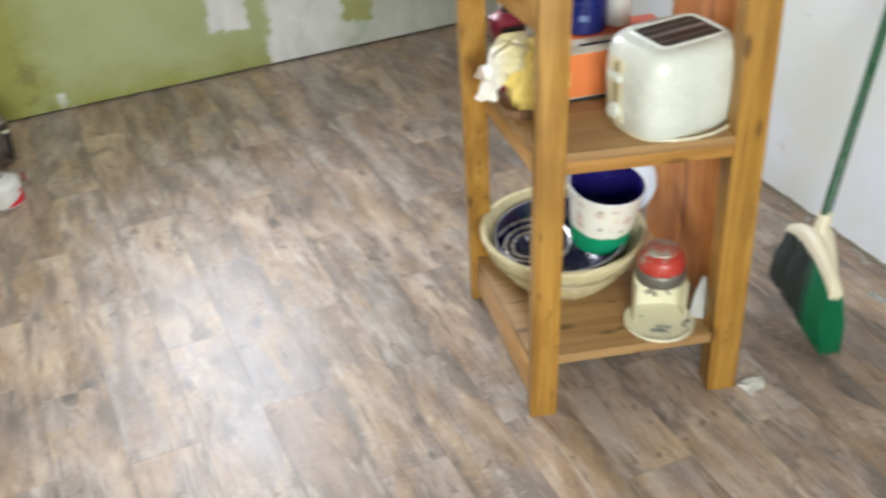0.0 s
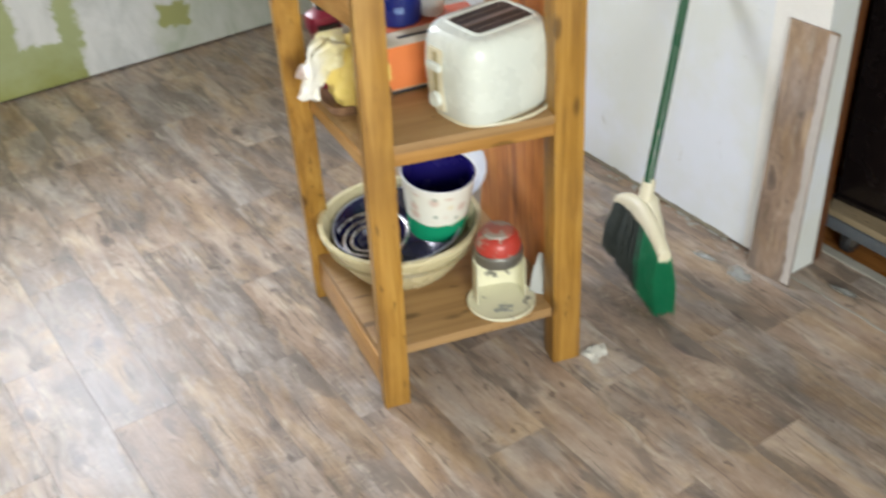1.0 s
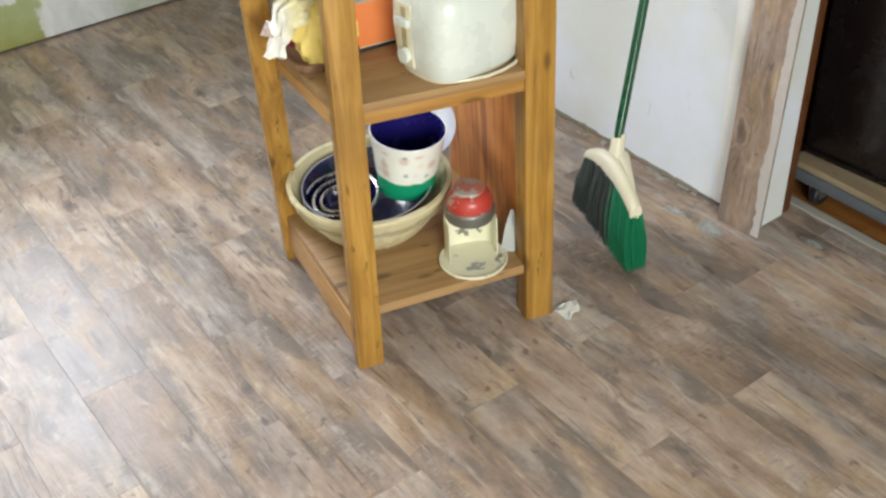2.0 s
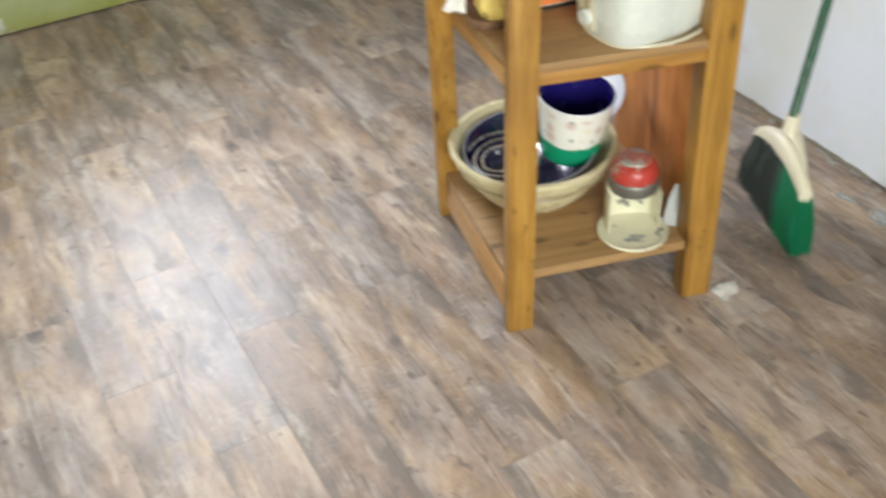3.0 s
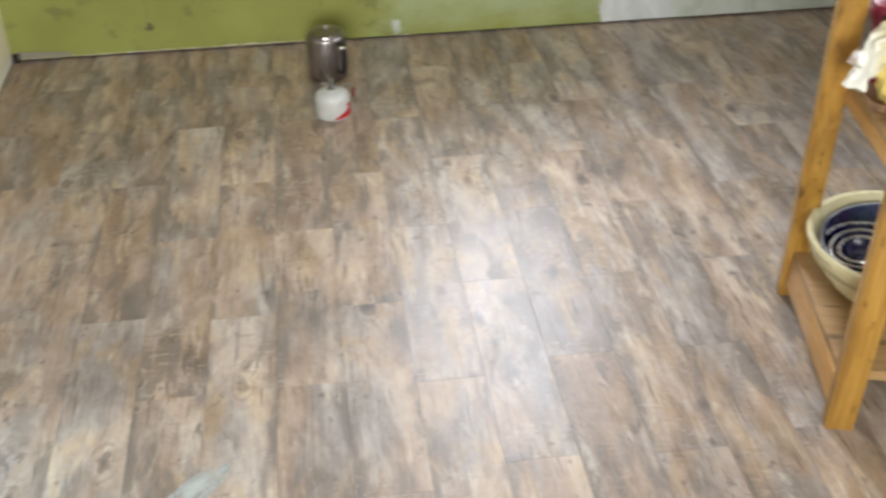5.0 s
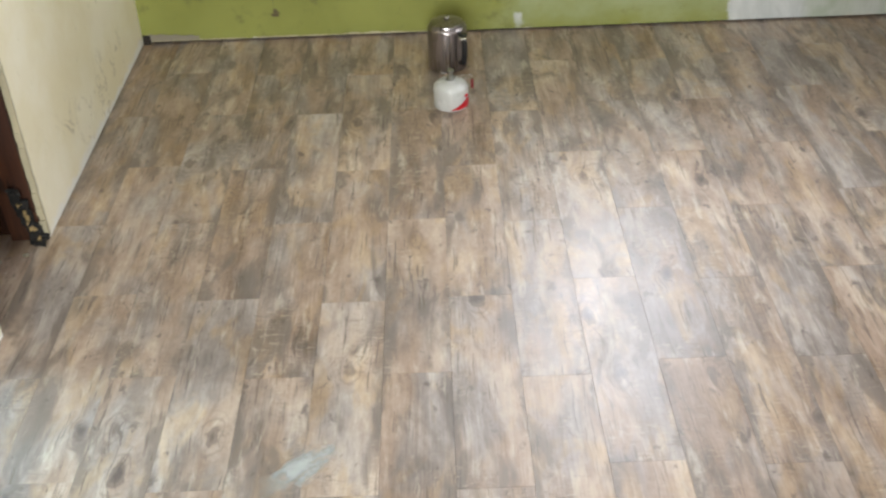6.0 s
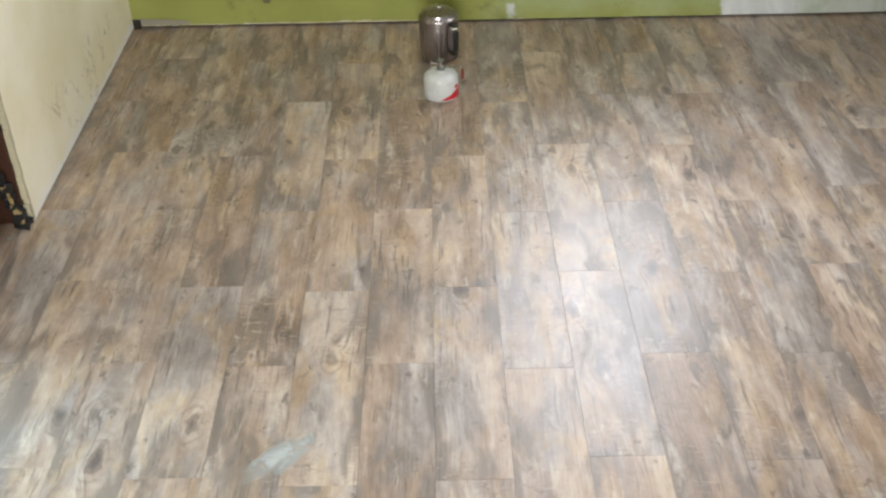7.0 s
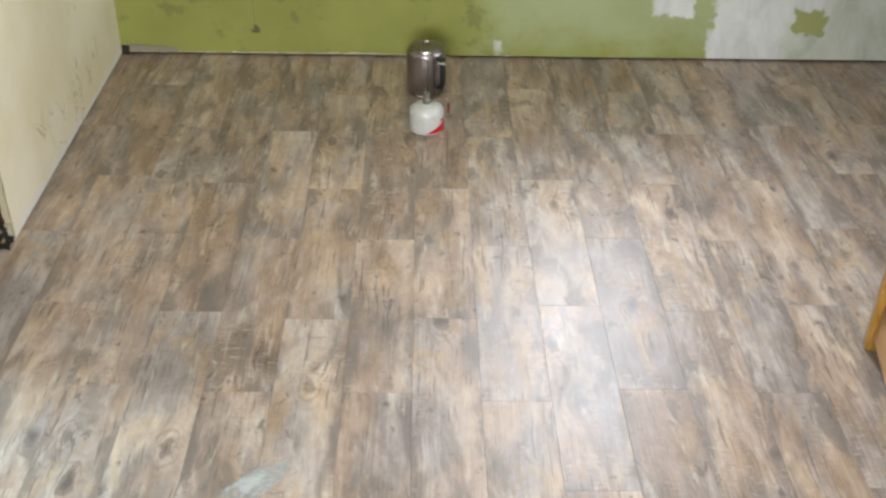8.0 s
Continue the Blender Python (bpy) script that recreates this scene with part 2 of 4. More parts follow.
def dirty_paint(name, c1, c2, dirt, rough=0.55, foot=None):
    """Wall paint with roller blotches, and sparse scuffs."""
    n = Nodes(name, rough)
    v = n.coords()
    x, y, z = n.split(v)
    k = n.mix(n.span(n.noise(v, 3.0, 5, 0.6), 0.34, 0.66), c1, c2)
    scuff = n.noise(n.vec("MULTIPLY", v, (1, 1, 0.6)), 24, 6, 0.7, 1.0)
    k = n.mix(n.span(scuff, 0.65, 0.72, 0.0, 0.7), k, dirt)
    if foot is not None:
        edge = n.math("SUBTRACT", z, n.math("MULTIPLY_ADD", n.noise(v, 16, 6, 0.65), 0.09, -0.022))
        k = n.mix(n.span(edge, -0.012, 0.014, 0.9, 0.0), k, foot)
        line = n.math("ABSOLUTE", n.math("SUBTRACT", n.noise(v, 9, 5, 0.6, 1.2), 0.5))
        k = n.mix(n.math("MULTIPLY", n.span(line, 0.003, 0.014, 0.95, 0.0), n.math("MULTIPLY", n.span(n.noise(n.vec("ADD", v, (3, 1, 7)), 4.5, 2), 0.50, 0.60), n.span(z, 0.10, 0.28, 1.0, 0.0))), k, dirt)
    n.bump(n.math("ADD", n.noise(v, 14, 5), n.math("MULTIPLY", n.noise(v, 90, 3), 0.25)), 0.22, 0.003)
    return n.done(k, n.span(n.noise(v, 8, 3), 0.3, 0.7, rough - 0.1, rough + 0.12))


def enamel_flowers():
    """White enamel with faded pink and grey flower prints, green round the foot."""
    n = Nodes("flowered_enamel", 0.22)
    v = n.coords()
    x, y, z = n.split(v)
    k = n.mix(n.span(n.voronoi(v, 24), 0.12, 0.42, 0.7, 0.0), (0.80, 0.80, 0.74), (0.62, 0.44, 0.38))
    k = n.mix(n.span(n.voronoi(n.vec("ADD", v, (3.1, 1.7, 0.4)), 27), 0.08, 0.26, 0.8, 0.0), k, (0.22, 0.30, 0.26))
    k = n.mix(n.span(n.voronoi(n.vec("ADD", v, (1.3, 4.2, 2.4)), 22), 0.10, 0.30, 0.6, 0.0), k, (0.72, 0.62, 0.36))
    top = n.span(z, 0.138, 0.144, 0.0, 1.0)
    k = n.mix(top, k, (0.82, 0.82, 0.78))
    wave = n.math("MULTIPLY_ADD", n.noise(v, 22, 2), 0.02, 0.046)
    k = n.mix(n.span(n.math("SUBTRACT", z, wave), -0.002, 0.002, 1.0, 0.0), k, (0.010, 0.300, 0.150))
    return n.done(k)


def chipped_enamel(name, colour, chip, amount=0.62):
    n = Nodes(name, 0.35)
    v = n.coords()
    k = n.mix(n.span(n.noise(v, 9, 3), 0.35, 0.7), colour, tuple(x * 0.88 for x in colour))
    k = n.mix(n.span(n.noise(v, 26, 5, 0.65), amount, amount + 0.04), k, chip)
    n.bump(n.noise(v, 30, 4), 0.2, 0.001)
    return n.done(k)


def glass_material(name, colour=(1, 1, 1), rough=0.02, weight=1.0):
    n = Nodes(name, rough)
    n.b.inputs["Transmission Weight"].default_value = weight
    n.b.inputs["IOR"].default_value = 1.45
    return n.done(colour)


def brushed(name, colour, rough=0.28):
    n = Nodes(name, rough, 1.0)
    v = n.coords()
    g = n.noise(n.vec("MULTIPLY", v, (300, 300, 8)), 1.0, 3)
    k = n.mix(n.span(n.noise(v, 12, 4), 0.35, 0.7), colour, tuple(x * 0.7 for x in colour))
    n.bump(g, 0.08, 0.0005)
    return n.done(k, n.span(g, 0.3, 0.7, rough - 0.08, rough + 0.1))


def wiped(name, colour):
    """Dried filler wiped thin: dense in the middle, broken up towards the edge; the sheet spans -1 to 1."""
    n = Nodes(name, 0.6)
    v = n.coords()
    x, y, z = n.split(v)
    r = n.math("SQRT", n.math("ADD", n.math("MULTIPLY", x, x), n.math("MULTIPLY", y, y)))
    shift = n.math("MULTIPLY", n.random(), 37.0)
    s = n.vec("ADD", v, n.join(shift, shift, shift))
    d = n.math("SUBTRACT", n.math("MULTIPLY_ADD", n.noise(s, 2.6, 7, 0.68, 0.6), 1.6, -0.30), r)
    n.put(n.b.inputs["Alpha"], n.span(d, -0.20, 0.46, 0.0, 0.72))
    return n.done(n.mix(n.noise(s, 8, 4), tuple(c * 0.8 for c in colour), colour))


def bag_wrap():
    """Thin bag plastic, cream-yellow near the loaf and white where it is twisted shut."""
    n = Nodes("cream_bag_plastic", 0.32)
    v = n.coords()
    x, y, z = n.split(v)
    k = n.mix(n.span(n.math("ADD", x, n.math("MULTIPLY_ADD", n.noise(v, 26, 4), 0.05, -0.025)), -0.100, -0.050), (0.860, 0.850, 0.800), (0.800, 0.735, 0.430))
    k = n.mix(n.span(n.noise(v, 48, 5, 0.65), 0.52, 0.66, 0.0, 0.5), k, (0.880, 0.860, 0.740))
    n.b.inputs["Transmission Weight"].default_value = 0.18
    n.bump(n.noise(v, 70, 4), 0.3, 0.002)
    return n.done(k)


PLANK = plank_material("vinyl_plank", 0.33, 0.62)
SPARE = plank_material("warm_vinyl_plank", 0.20, 0.50)
SUBFLOOR = plain("brown_subfloor", (0.085, 0.064, 0.052), 0.9)
NORTH = north_paint()
CREAM = dirty_paint("cream_wall_paint", (0.76, 0.69, 0.50), (0.83, 0.78, 0.64), (0.30, 0.25, 0.17), foot=(0.80, 0.79, 0.76))
WHITE = dirty_paint("white_wall_paint", (0.66, 0.69, 0.67), (0.71, 0.75, 0.84), (0.34, 0.33, 0.29))
SOUTH = dirty_paint("pale_wall_paint", (0.66, 0.64, 0.56), (0.72, 0.70, 0.62), (0.40, 0.36, 0.28))
CEILING = plain("ceiling_white", (0.78, 0.77, 0.74), 0.8)
GYPSUM = plain("gypsum_edge", (0.44, 0.39, 0.27), 0.9, vary=0.25)
STUD = plain("dark_wall_core", (0.022, 0.017, 0.014), 0.95, vary=0.3)
TRIM = plain("white_trim_paint", (0.76, 0.76, 0.74), 0.4)
PINE = wood("golden_pine", (0.150, 0.066, 0.010), (0.345, 0.178, 0.030), (0.480, 0.280, 0.066), 0.42, grain=1.2)
PINE_RAIL = wood("golden_pine_rail", (0.250, 0.115, 0.022), (0.410, 0.208, 0.047), (0.490, 0.278, 0.082), 0.45, along=0)
PINE_SIDE = wood("golden_pine_side_rail", (0.300, 0.150, 0.040), (0.460, 0.250, 0.080), (0.540, 0.320, 0.120), 0.5, along=1)
BOARD = wood("soiled_shelf_board", (0.235, 0.132, 0.052), (0.322, 0.192, 0.080), (0.385, 0.245, 0.110), 0.5, along=0)
PLY = wood("red_brown_plywood", (0.130, 0.030, 0.006), (0.460, 0.165, 0.034), (0.620, 0.285, 0.072), 0.4, along=2, grain=1.1)
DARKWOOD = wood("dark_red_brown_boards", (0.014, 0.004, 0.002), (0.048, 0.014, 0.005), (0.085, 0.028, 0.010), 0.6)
VARNISH = wood("brown_varnished_trim", (0.050, 0.016, 0.005), (0.120, 0.042, 0.012), (0.180, 0.070, 0.022), 0.35)
HALLWOOD = wood("orange_hall_floor", (0.170, 0.060, 0.014), (0.300, 0.120, 0.030), (0.380, 0.170, 0.050), 0.35, along=1)
PLYTOP = wood("raw_plywood", (0.170, 0.125, 0.070), (0.290, 0.225, 0.140), (0.380, 0.310, 0.205), 0.7, along=1)
BLACKGLOSS = plain("black_brown_gloss", (0.010, 0.007, 0.007), 0.22, vary=0.3)
GREYEDGE = plain("grey_blue_edging", (0.100, 0.115, 0.135), 0.8)
RUBBER = plain("black_rubber", (0.014, 0.014, 0.016), 0.6)
TOASTER = plain("cream_white_plastic", (0.640, 0.680, 0.635), 0.26, vary=0.05, bump=0.03)
TOASTER_END = plain("cream_plastic_panel", (0.640, 0.600, 0.450), 0.35, vary=0.06, bump=0.03)
SLOT = plain("slot_shade", (0.030, 0.014, 0.008), 0.6)
HEATER = plain("grey_slot_bar", (0.200, 0.150, 0.125), 0.4, 0.6)
CERAMIC = plain("cream_stoneware", (0.600, 0.545, 0.340), 0.28, vary=0.08, bump=0.04)
CERAMIC_BAND = plain("tan_glaze_band", (0.360, 0.310, 0.180), 0.3)
COBALT = plain("dark_cobalt_enamel", (0.006, 0.005, 0.045), 0.20, vary=0.08, bump=0.02)
LINING = plain("cobalt_enamel_lining", (0.014, 0.010, 0.120), 0.25, vary=0.08, bump=0.02)
PALE_ENAMEL = plain("pale_blue_enamel", (0.520, 0.580, 0.720), 0.25, vary=0.06)
WHITE_RIM = plain("white_enamel", (0.780, 0.800, 0.840), 0.2, vary=0.05)
STEEL = brushed("stainless_steel", (0.560, 0.540, 0.530), 0.24)
POTSTEEL = brushed("dull_stainless_steel", (0.360, 0.325, 0.330), 0.30)
FLOWERS = enamel_flowers()
CHIPPED = chipped_enamel("chipped_cream_enamel", (0.760, 0.740, 0.560), (0.200, 0.195, 0.160))
RED = chipped_enamel("worn_red_paint", (0.430, 0.046, 0.034), (0.380, 0.270, 0.220), 0.545)
WORNCAP = chipped_enamel("dusty_red_grey_cap", (0.360, 0.120, 0.090), (0.320, 0.300, 0.260), 0.5)
GREYMETAL = plain("grey_zinc_band", (0.240, 0.240, 0.220), 0.4, 0.7)
BLADE = plain("grey_metal_blade", (0.380, 0.400, 0.390), 0.35, 0.5)
FILM = glass_material("thin_clear_film", (0.96, 0.88, 0.86), 0.25, 0.75)
BAG = plain("yellow_plastic_bag", (0.800, 0.630, 0.190), 0.3, vary=0.12, scale=30)
BAGWRAP = bag_wrap()
ORANGE = plain("orange_card", (0.720, 0.215, 0.065), 0.45, vary=0.08)
CARD = plain("off_white_card", (0.560, 0.520, 0.420), 0.5)
REDCARD = plain("red_orange_card", (0.560, 0.130, 0.060), 0.45)
BLACK = plain("black_plastic", (0.014, 0.014, 0.016), 0.4)
PLUM = plain("plum_pink_plastic", (0.230, 0.018, 0.045), 0.35)
BLUE = plain("deep_blue_plastic", (0.008, 0.018, 0.150), 0.3)
PALEBLUE = plain("pale_blue_print", (0.20, 0.30, 0.55), 0.4)
WHITEPLASTIC = plain("white_plastic", (0.720, 0.730, 0.740), 0.35)
BROOMGREEN = plain("green_painted_pole", (0.006, 0.075, 0.030), 0.3, vary=0.06)
BROOMCREAM = plain("cream_broom_head", (0.700, 0.660, 0.500), 0.35)
BRISTLE_DARK = plain("charcoal_bristles", (0.036, 0.046, 0.041), 0.7, vary=0.3, scale=60)
BRISTLE_GREEN = plain("green_bristles", (0.012, 0.215, 0.098), 0.5, vary=0.25, scale=60)
COMPOUND = wiped("dried_joint_compound", (0.520, 0.540, 0.520))
EDGE = plain("whitened_vinyl_edge", (0.480, 0.450, 0.430), 0.6, vary=0.3, scale=60)
TRAY = wood("brown_tray_wood", (0.110, 0.055, 0.030), (0.230, 0.130, 0.075), (0.320, 0.200, 0.125), 0.5, along=1)
RIM = plain("grey_blue_enamel_rim", (0.36, 0.38, 0.46), 0.25)
DUST = plain("chalky_dust", (0.370, 0.360, 0.320), 0.9, vary=0.3, scale=40)
PAPER = glass_material("crumpled_clear_wrap", (0.93, 0.92, 0.86), 0.22, 0.45)
CANWHITE = plain("white_painted_can", (0.500, 0.505, 0.500), 0.28, vary=0.06, bump=0.04)
CANRED = plain("red_can_print", (0.480, 0.012, 0.022), 0.28, vary=0.06)
KNOBRED = plain("dark_red_knob", (0.130, 0.012, 0.014), 0.4)
SHARD = plain("tan_splinters", (0.330, 0.230, 0.100), 0.8, vary=0.35, scale=60)
CHAR = plain("charred_black_wood", (0.012, 0.011, 0.010), 0.9, vary=0.4, scale=40)
PLASTER = plain("broken_plaster", (0.240, 0.215, 0.165), 0.9, vary=0.35, scale=40)


# ---- mesh helpers ----
def finish(name, bm, material, smooth=35):
    bmesh.ops.recalc_face_normals(bm, faces=bm.faces)
    me = bpy.data.meshes.new(name)
    bm.to_mesh(me)
    bm.free()
    if smooth:
        for p in me.polygons:
            p.use_smooth = True
        me.set_sharp_from_angle(angle=radians(smooth))
    for m in material if isinstance(material, (list, tuple)) else [material]:
        me.materials.append(m)
    return me


def part(name, bm, material, parent=None, label="", smooth=35):
    ob = new(name, finish(name, bm, material, smooth))
    if parent is not None:
        ob.parent = parent
    return tagged(ob, label)


def thing(name, m, label, category, group=""):
    ob = new(name)
    ob.empty_display_size = 0.05
    ob.matrix_world = m
    return tagged(ob, label, category, group)


def hexa(bm, low, high, bevel=0.0):
    """A block between two four-cornered loops."""
    vs = [bm.verts.new(p) for p in (*low, *high)]
    fs = [bm.faces.new([vs[i] for i in q]) for q in ((3, 2, 1, 0), (4, 5, 6, 7), (0, 1, 5, 4), (1, 2, 6, 5), (2, 3, 7, 6), (3, 0, 4, 7))]
    if bevel:
        es = list({e for f in fs for e in f.edges})
        bmesh.ops.bevel(bm, geom=es, offset=bevel, segments=2, affect="EDGES", profile=0.6)
    return bm


def block(bm, x0, x1, y0, y1, z0, z1, bevel=0.0):
    q = [(x0, y0), (x1, y0), (x1, y1), (x0, y1)]
    return hexa(bm, [(*p, z0) for p in q], [(*p, z1) for p in q], bevel)


def lathe(bm, profile, seg=40, wall=None, close=True):
    """A turned body from (radius, height) pairs."""
    rings = []
    for r, z in profile:
        if r < 1e-5:
            rings.append([bm.verts.new((0, 0, z))])
        else:
            rings.append([bm.verts.new((r * math.cos(2 * math.pi * i / seg), r * math.sin(2 * math.pi * i / seg), z)) for i in range(seg)])
    for a, b in zip(rings, rings[1:]):
        for i in range(seg):
            j = (i + 1) % seg
            if len(a) == 1 and len(b) == 1:
                continue
            if len(a) == 1:
                bm.faces.new((a[0], b[i], b[j]))
            elif len(b) == 1:
                bm.faces.new((a[i], a[j], b[0]))
            else:
                bm.faces.new((a[i], a[j], b[j], b[i]))
    return bm


def tube(bm, pts, radius, seg=10, caps=True):
    """A round rod along points; radius may be a list."""
    pts = [Vector(p) for p in pts]
    rad = radius if isinstance(radius, (list, tuple)) else [radius] * len(pts)
    rings = []
    side = None
    for i, p in enumerate(pts):
        d = (pts[min(i + 1, len(pts) - 1)] - pts[max(i - 1, 0)]).normalized()
        if side is None:
            side = d.orthogonal().normalized()
        side = (side - d * side.dot(d)).normalized()
        up = d.cross(side)
        rings.append([bm.verts.new(p + rad[i] * (math.cos(2 * math.pi * k / seg) * side + math.sin(2 * math.pi * k / seg) * up)) for k in range(seg)])
    for a, b in zip(rings, rings[1:]):
        for k in range(seg):
            j = (k + 1) % seg
            bm.faces.new((a[k], a[j], b[j], b[k]))
    if caps:
        bm.faces.new(rings[0][::-1]), bm.faces.new(rings[-1])
    return bm


def loft(bm, loops, caps=True):
    rings = [[bm.verts.new(p) for p in loop] for loop in loops]
    for a, b in zip(rings, rings[1:]):
        for k in range(len(a)):
            j = (k + 1) % len(a)
            bm.faces.new((a[k], a[j], b[j], b[k]))
    if caps:
        bm.faces.new(rings[0][::-1]), bm.faces.new(rings[-1])
    return bm


def superloop(a, b, z, power=4.0, seg=48, cx=0.0, cy=0.0):
    out = []
    for i in range(seg):
        t = 2 * math.pi * i / seg
        c, s = math.cos(t), math.sin(t)
        out.append((cx + a * math.copysign(abs(c) ** (2 / power), c), cy + b * math.copysign(abs(s) ** (2 / power), s), z))
    return out


def crumple(bm, amount, scale, seed=0.0):
    for v in bm.verts:
        n = noise.noise_vector(v.co * scale + Vector((seed, seed * 0.7, -seed)))
        v.co += n * amount
    return bm


def slab(name, pieces, material, kind_label="", parent=None, bevel=0.0):
    bm = bmesh.new()
    for p in pieces:
        block(bm, *p, bevel)
    ob = part(name, bm, material, parent, smooth=0)
    if parent is None:
        tagged(ob, kind_label, "", "", "structure")
    return ob


# ---- the room's shell ----
NORTH_Y, WEST_X, EAST_X, SOUTH_Y, TOP = 3.494, -1.13, 1.945, -2.1, 2.4
SKIN = 0.013
floor = slab("floor", [(-2.3, 2.10, -2.3, 3.62, -0.10, -0.0062)], SUBFLOOR, "weathered grey-brown wood-look vinyl plank floor with a satin sheen")
ceiling = slab("ceiling", [(-2.3, 3.4, -2.3, 3.75, TOP, TOP + 0.1)], CEILING, "plain white ceiling")

# north wall: core behind, skin lifted off the floor by a dark gap, opening for the window
WX0, WX1, WZ0, WZ1 = 0.30, 0.90, 0.92, 2.16
wall_north = slab("wall_north", [
    (-1.30, WX0, NORTH_Y, NORTH_Y + SKIN, 0.0095, TOP), (WX1, 2.10, NORTH_Y, NORTH_Y + SKIN, 0.0095, TOP),
    (WX0, WX1, NORTH_Y, NORTH_Y + SKIN, 0.0095, WZ0), (WX0, WX1, NORTH_Y, NORTH_Y + SKIN, WZ1, TOP)], NORTH,
    "olive green wall with white joint compound patches")
slab("wall_core", [
    (-1.30, WX0, NORTH_Y + SKIN + 0.002, NORTH_Y + 0.12, 0.0, TOP), (WX1, 2.10, NORTH_Y + SKIN + 0.002, NORTH_Y + 0.12, 0.0, TOP),
    (WX0, WX1, NORTH_Y + SKIN + 0.002, NORTH_Y + 0.12, 0.0, WZ0), (WX0, WX1, NORTH_Y + SKIN + 0.002, NORTH_Y + 0.12, WZ1, TOP)], STUD, parent=wall_north)
window_1 = new("window_1")
window_1.matrix_world = pose((WX0 + WX1) / 2, NORTH_Y + 0.06, WZ0)
tagged(window_1, "white framed window over the green wall", "", "", "structure")
hw, hh = (WX1 - WX0) / 2, WZ1 - WZ0
slab("window_frame", [(-hw, -hw + 0.035, -0.02, 0.02, 0, hh), (hw - 0.035, hw, -0.02, 0.02, 0, hh), (-hw + 0.035, hw - 0.035, -0.02, 0.02, 0, 0.035),
                      (-hw + 0.035, hw - 0.035, -0.02, 0.02, hh - 0.035, hh)], TRIM, parent=window_1)
slab("window_sill", [(-hw - 0.03, hw + 0.03, -0.10, -0.021, -0.022, -0.001)], TRIM, parent=window_1)

window_2 = new("window_2")
window_2.matrix_world = pose(EAST_X + 0.05, 2.70, 1.0)
tagged(window_2, "white framed window in the white wall", "", "", "structure")
slab("window_frame", [(-0.02, 0.02, -0.45, -0.41, 0, 0.96), (-0.02, 0.02, 0.41, 0.45, 0, 0.96), (-0.02, 0.02, -0.41, 0.41, 0, 0.04), (-0.02, 0.02, -0.41, 0.41, 0.92, 0.96)], TRIM, parent=window_2)
slab("window_sill", [(-0.09, -0.021, -0.48, 0.48, -0.022, -0.001)], TRIM, parent=window_2)

# west wall: doorway towards the walker, ragged cut-out low down
DY0, DY1 = 0.35, 1.745
HY0, HY1, HZ = 1.885, 2.292, 0.492
wall_west = slab("wall_west", [
    (WEST_X - SKIN, WEST_X, HY1, NORTH_Y + 0.0, 0.003, TOP), (WEST_X - SKIN, WEST_X, DY1, HY0, 0.003, TOP), (WEST_X - SKIN, WEST_X, HY0, HY1, HZ, TOP),
    (WEST_X - SKIN, WEST_X, DY0, DY1, 2.03, TOP), (WEST_X - SKIN, WEST_X, SOUTH_Y, DY0, 0.003, TOP)], CREAM,
    "cream painted wall with scuffs and a rough cut-out at the floor")
slab("wall_core", [
    (WEST_X - 0.11, WEST_X - SKIN - 0.002, HY1 + 0.02, NORTH_Y, 0.0, TOP), (WEST_X - 0.11, WEST_X - SKIN - 0.002, DY1 + 0.002, HY0 - 0.02, 0.0, TOP),
    (WEST_X - 0.11, WEST_X - SKIN - 0.002, HY0 - 0.02, HY1 + 0.02, HZ + 0.02, TOP), (WEST_X - 0.11, WEST_X - SKIN - 0.002, DY0, DY1, 2.032, TOP),
    (WEST_X - 0.11, WEST_X - SKIN - 0.002, SOUTH_Y, DY0, 0.0, TOP)], STUD, parent=wall_west)
slab("door_jamb", [(WEST_X - 0.112, WEST_X - SKIN, DY1 - 0.004, DY1 + 0.0, 0.002, 2.03)], CREAM, parent=wall_west)

# ragged gypsum edge round the cut-out
bm = bmesh.new()
random.seed(5)
edge = [(HY1, 0.01 + 0.48 * i / 22) for i in range(23)]
for i, (y, z) in enumerate(edge):
    w = 0.005 + 0.006 * random.random() * (1.8 if z < 0.2 else 1.0)
    block(bm, WEST_X - SKIN - 0.001, WEST_X + 0.0012, y - w, y + 0.004 * random.random(), z, z + 0.0225 + 0.004 * random.random())
for i in range(16):
    y = HY0 + 0.01 + i * 0.025
    block(bm, WEST_X - SKIN - 0.001, WEST_X + 0.0012, y, y + 0.026, HZ - 0.002 - 0.005 * random.random(), HZ + 0.003 * random.random())
part("gypsum_edge", bm, GYPSUM, wall_west, "torn gypsum board edge", 0)

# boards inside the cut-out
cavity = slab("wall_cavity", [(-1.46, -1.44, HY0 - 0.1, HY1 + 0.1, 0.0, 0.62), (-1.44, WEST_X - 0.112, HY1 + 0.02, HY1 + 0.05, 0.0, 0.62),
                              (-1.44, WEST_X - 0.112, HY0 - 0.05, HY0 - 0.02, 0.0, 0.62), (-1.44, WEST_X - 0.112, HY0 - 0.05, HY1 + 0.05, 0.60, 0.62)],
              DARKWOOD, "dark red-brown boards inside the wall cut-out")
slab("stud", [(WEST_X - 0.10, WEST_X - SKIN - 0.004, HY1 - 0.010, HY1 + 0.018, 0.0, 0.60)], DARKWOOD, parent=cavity)

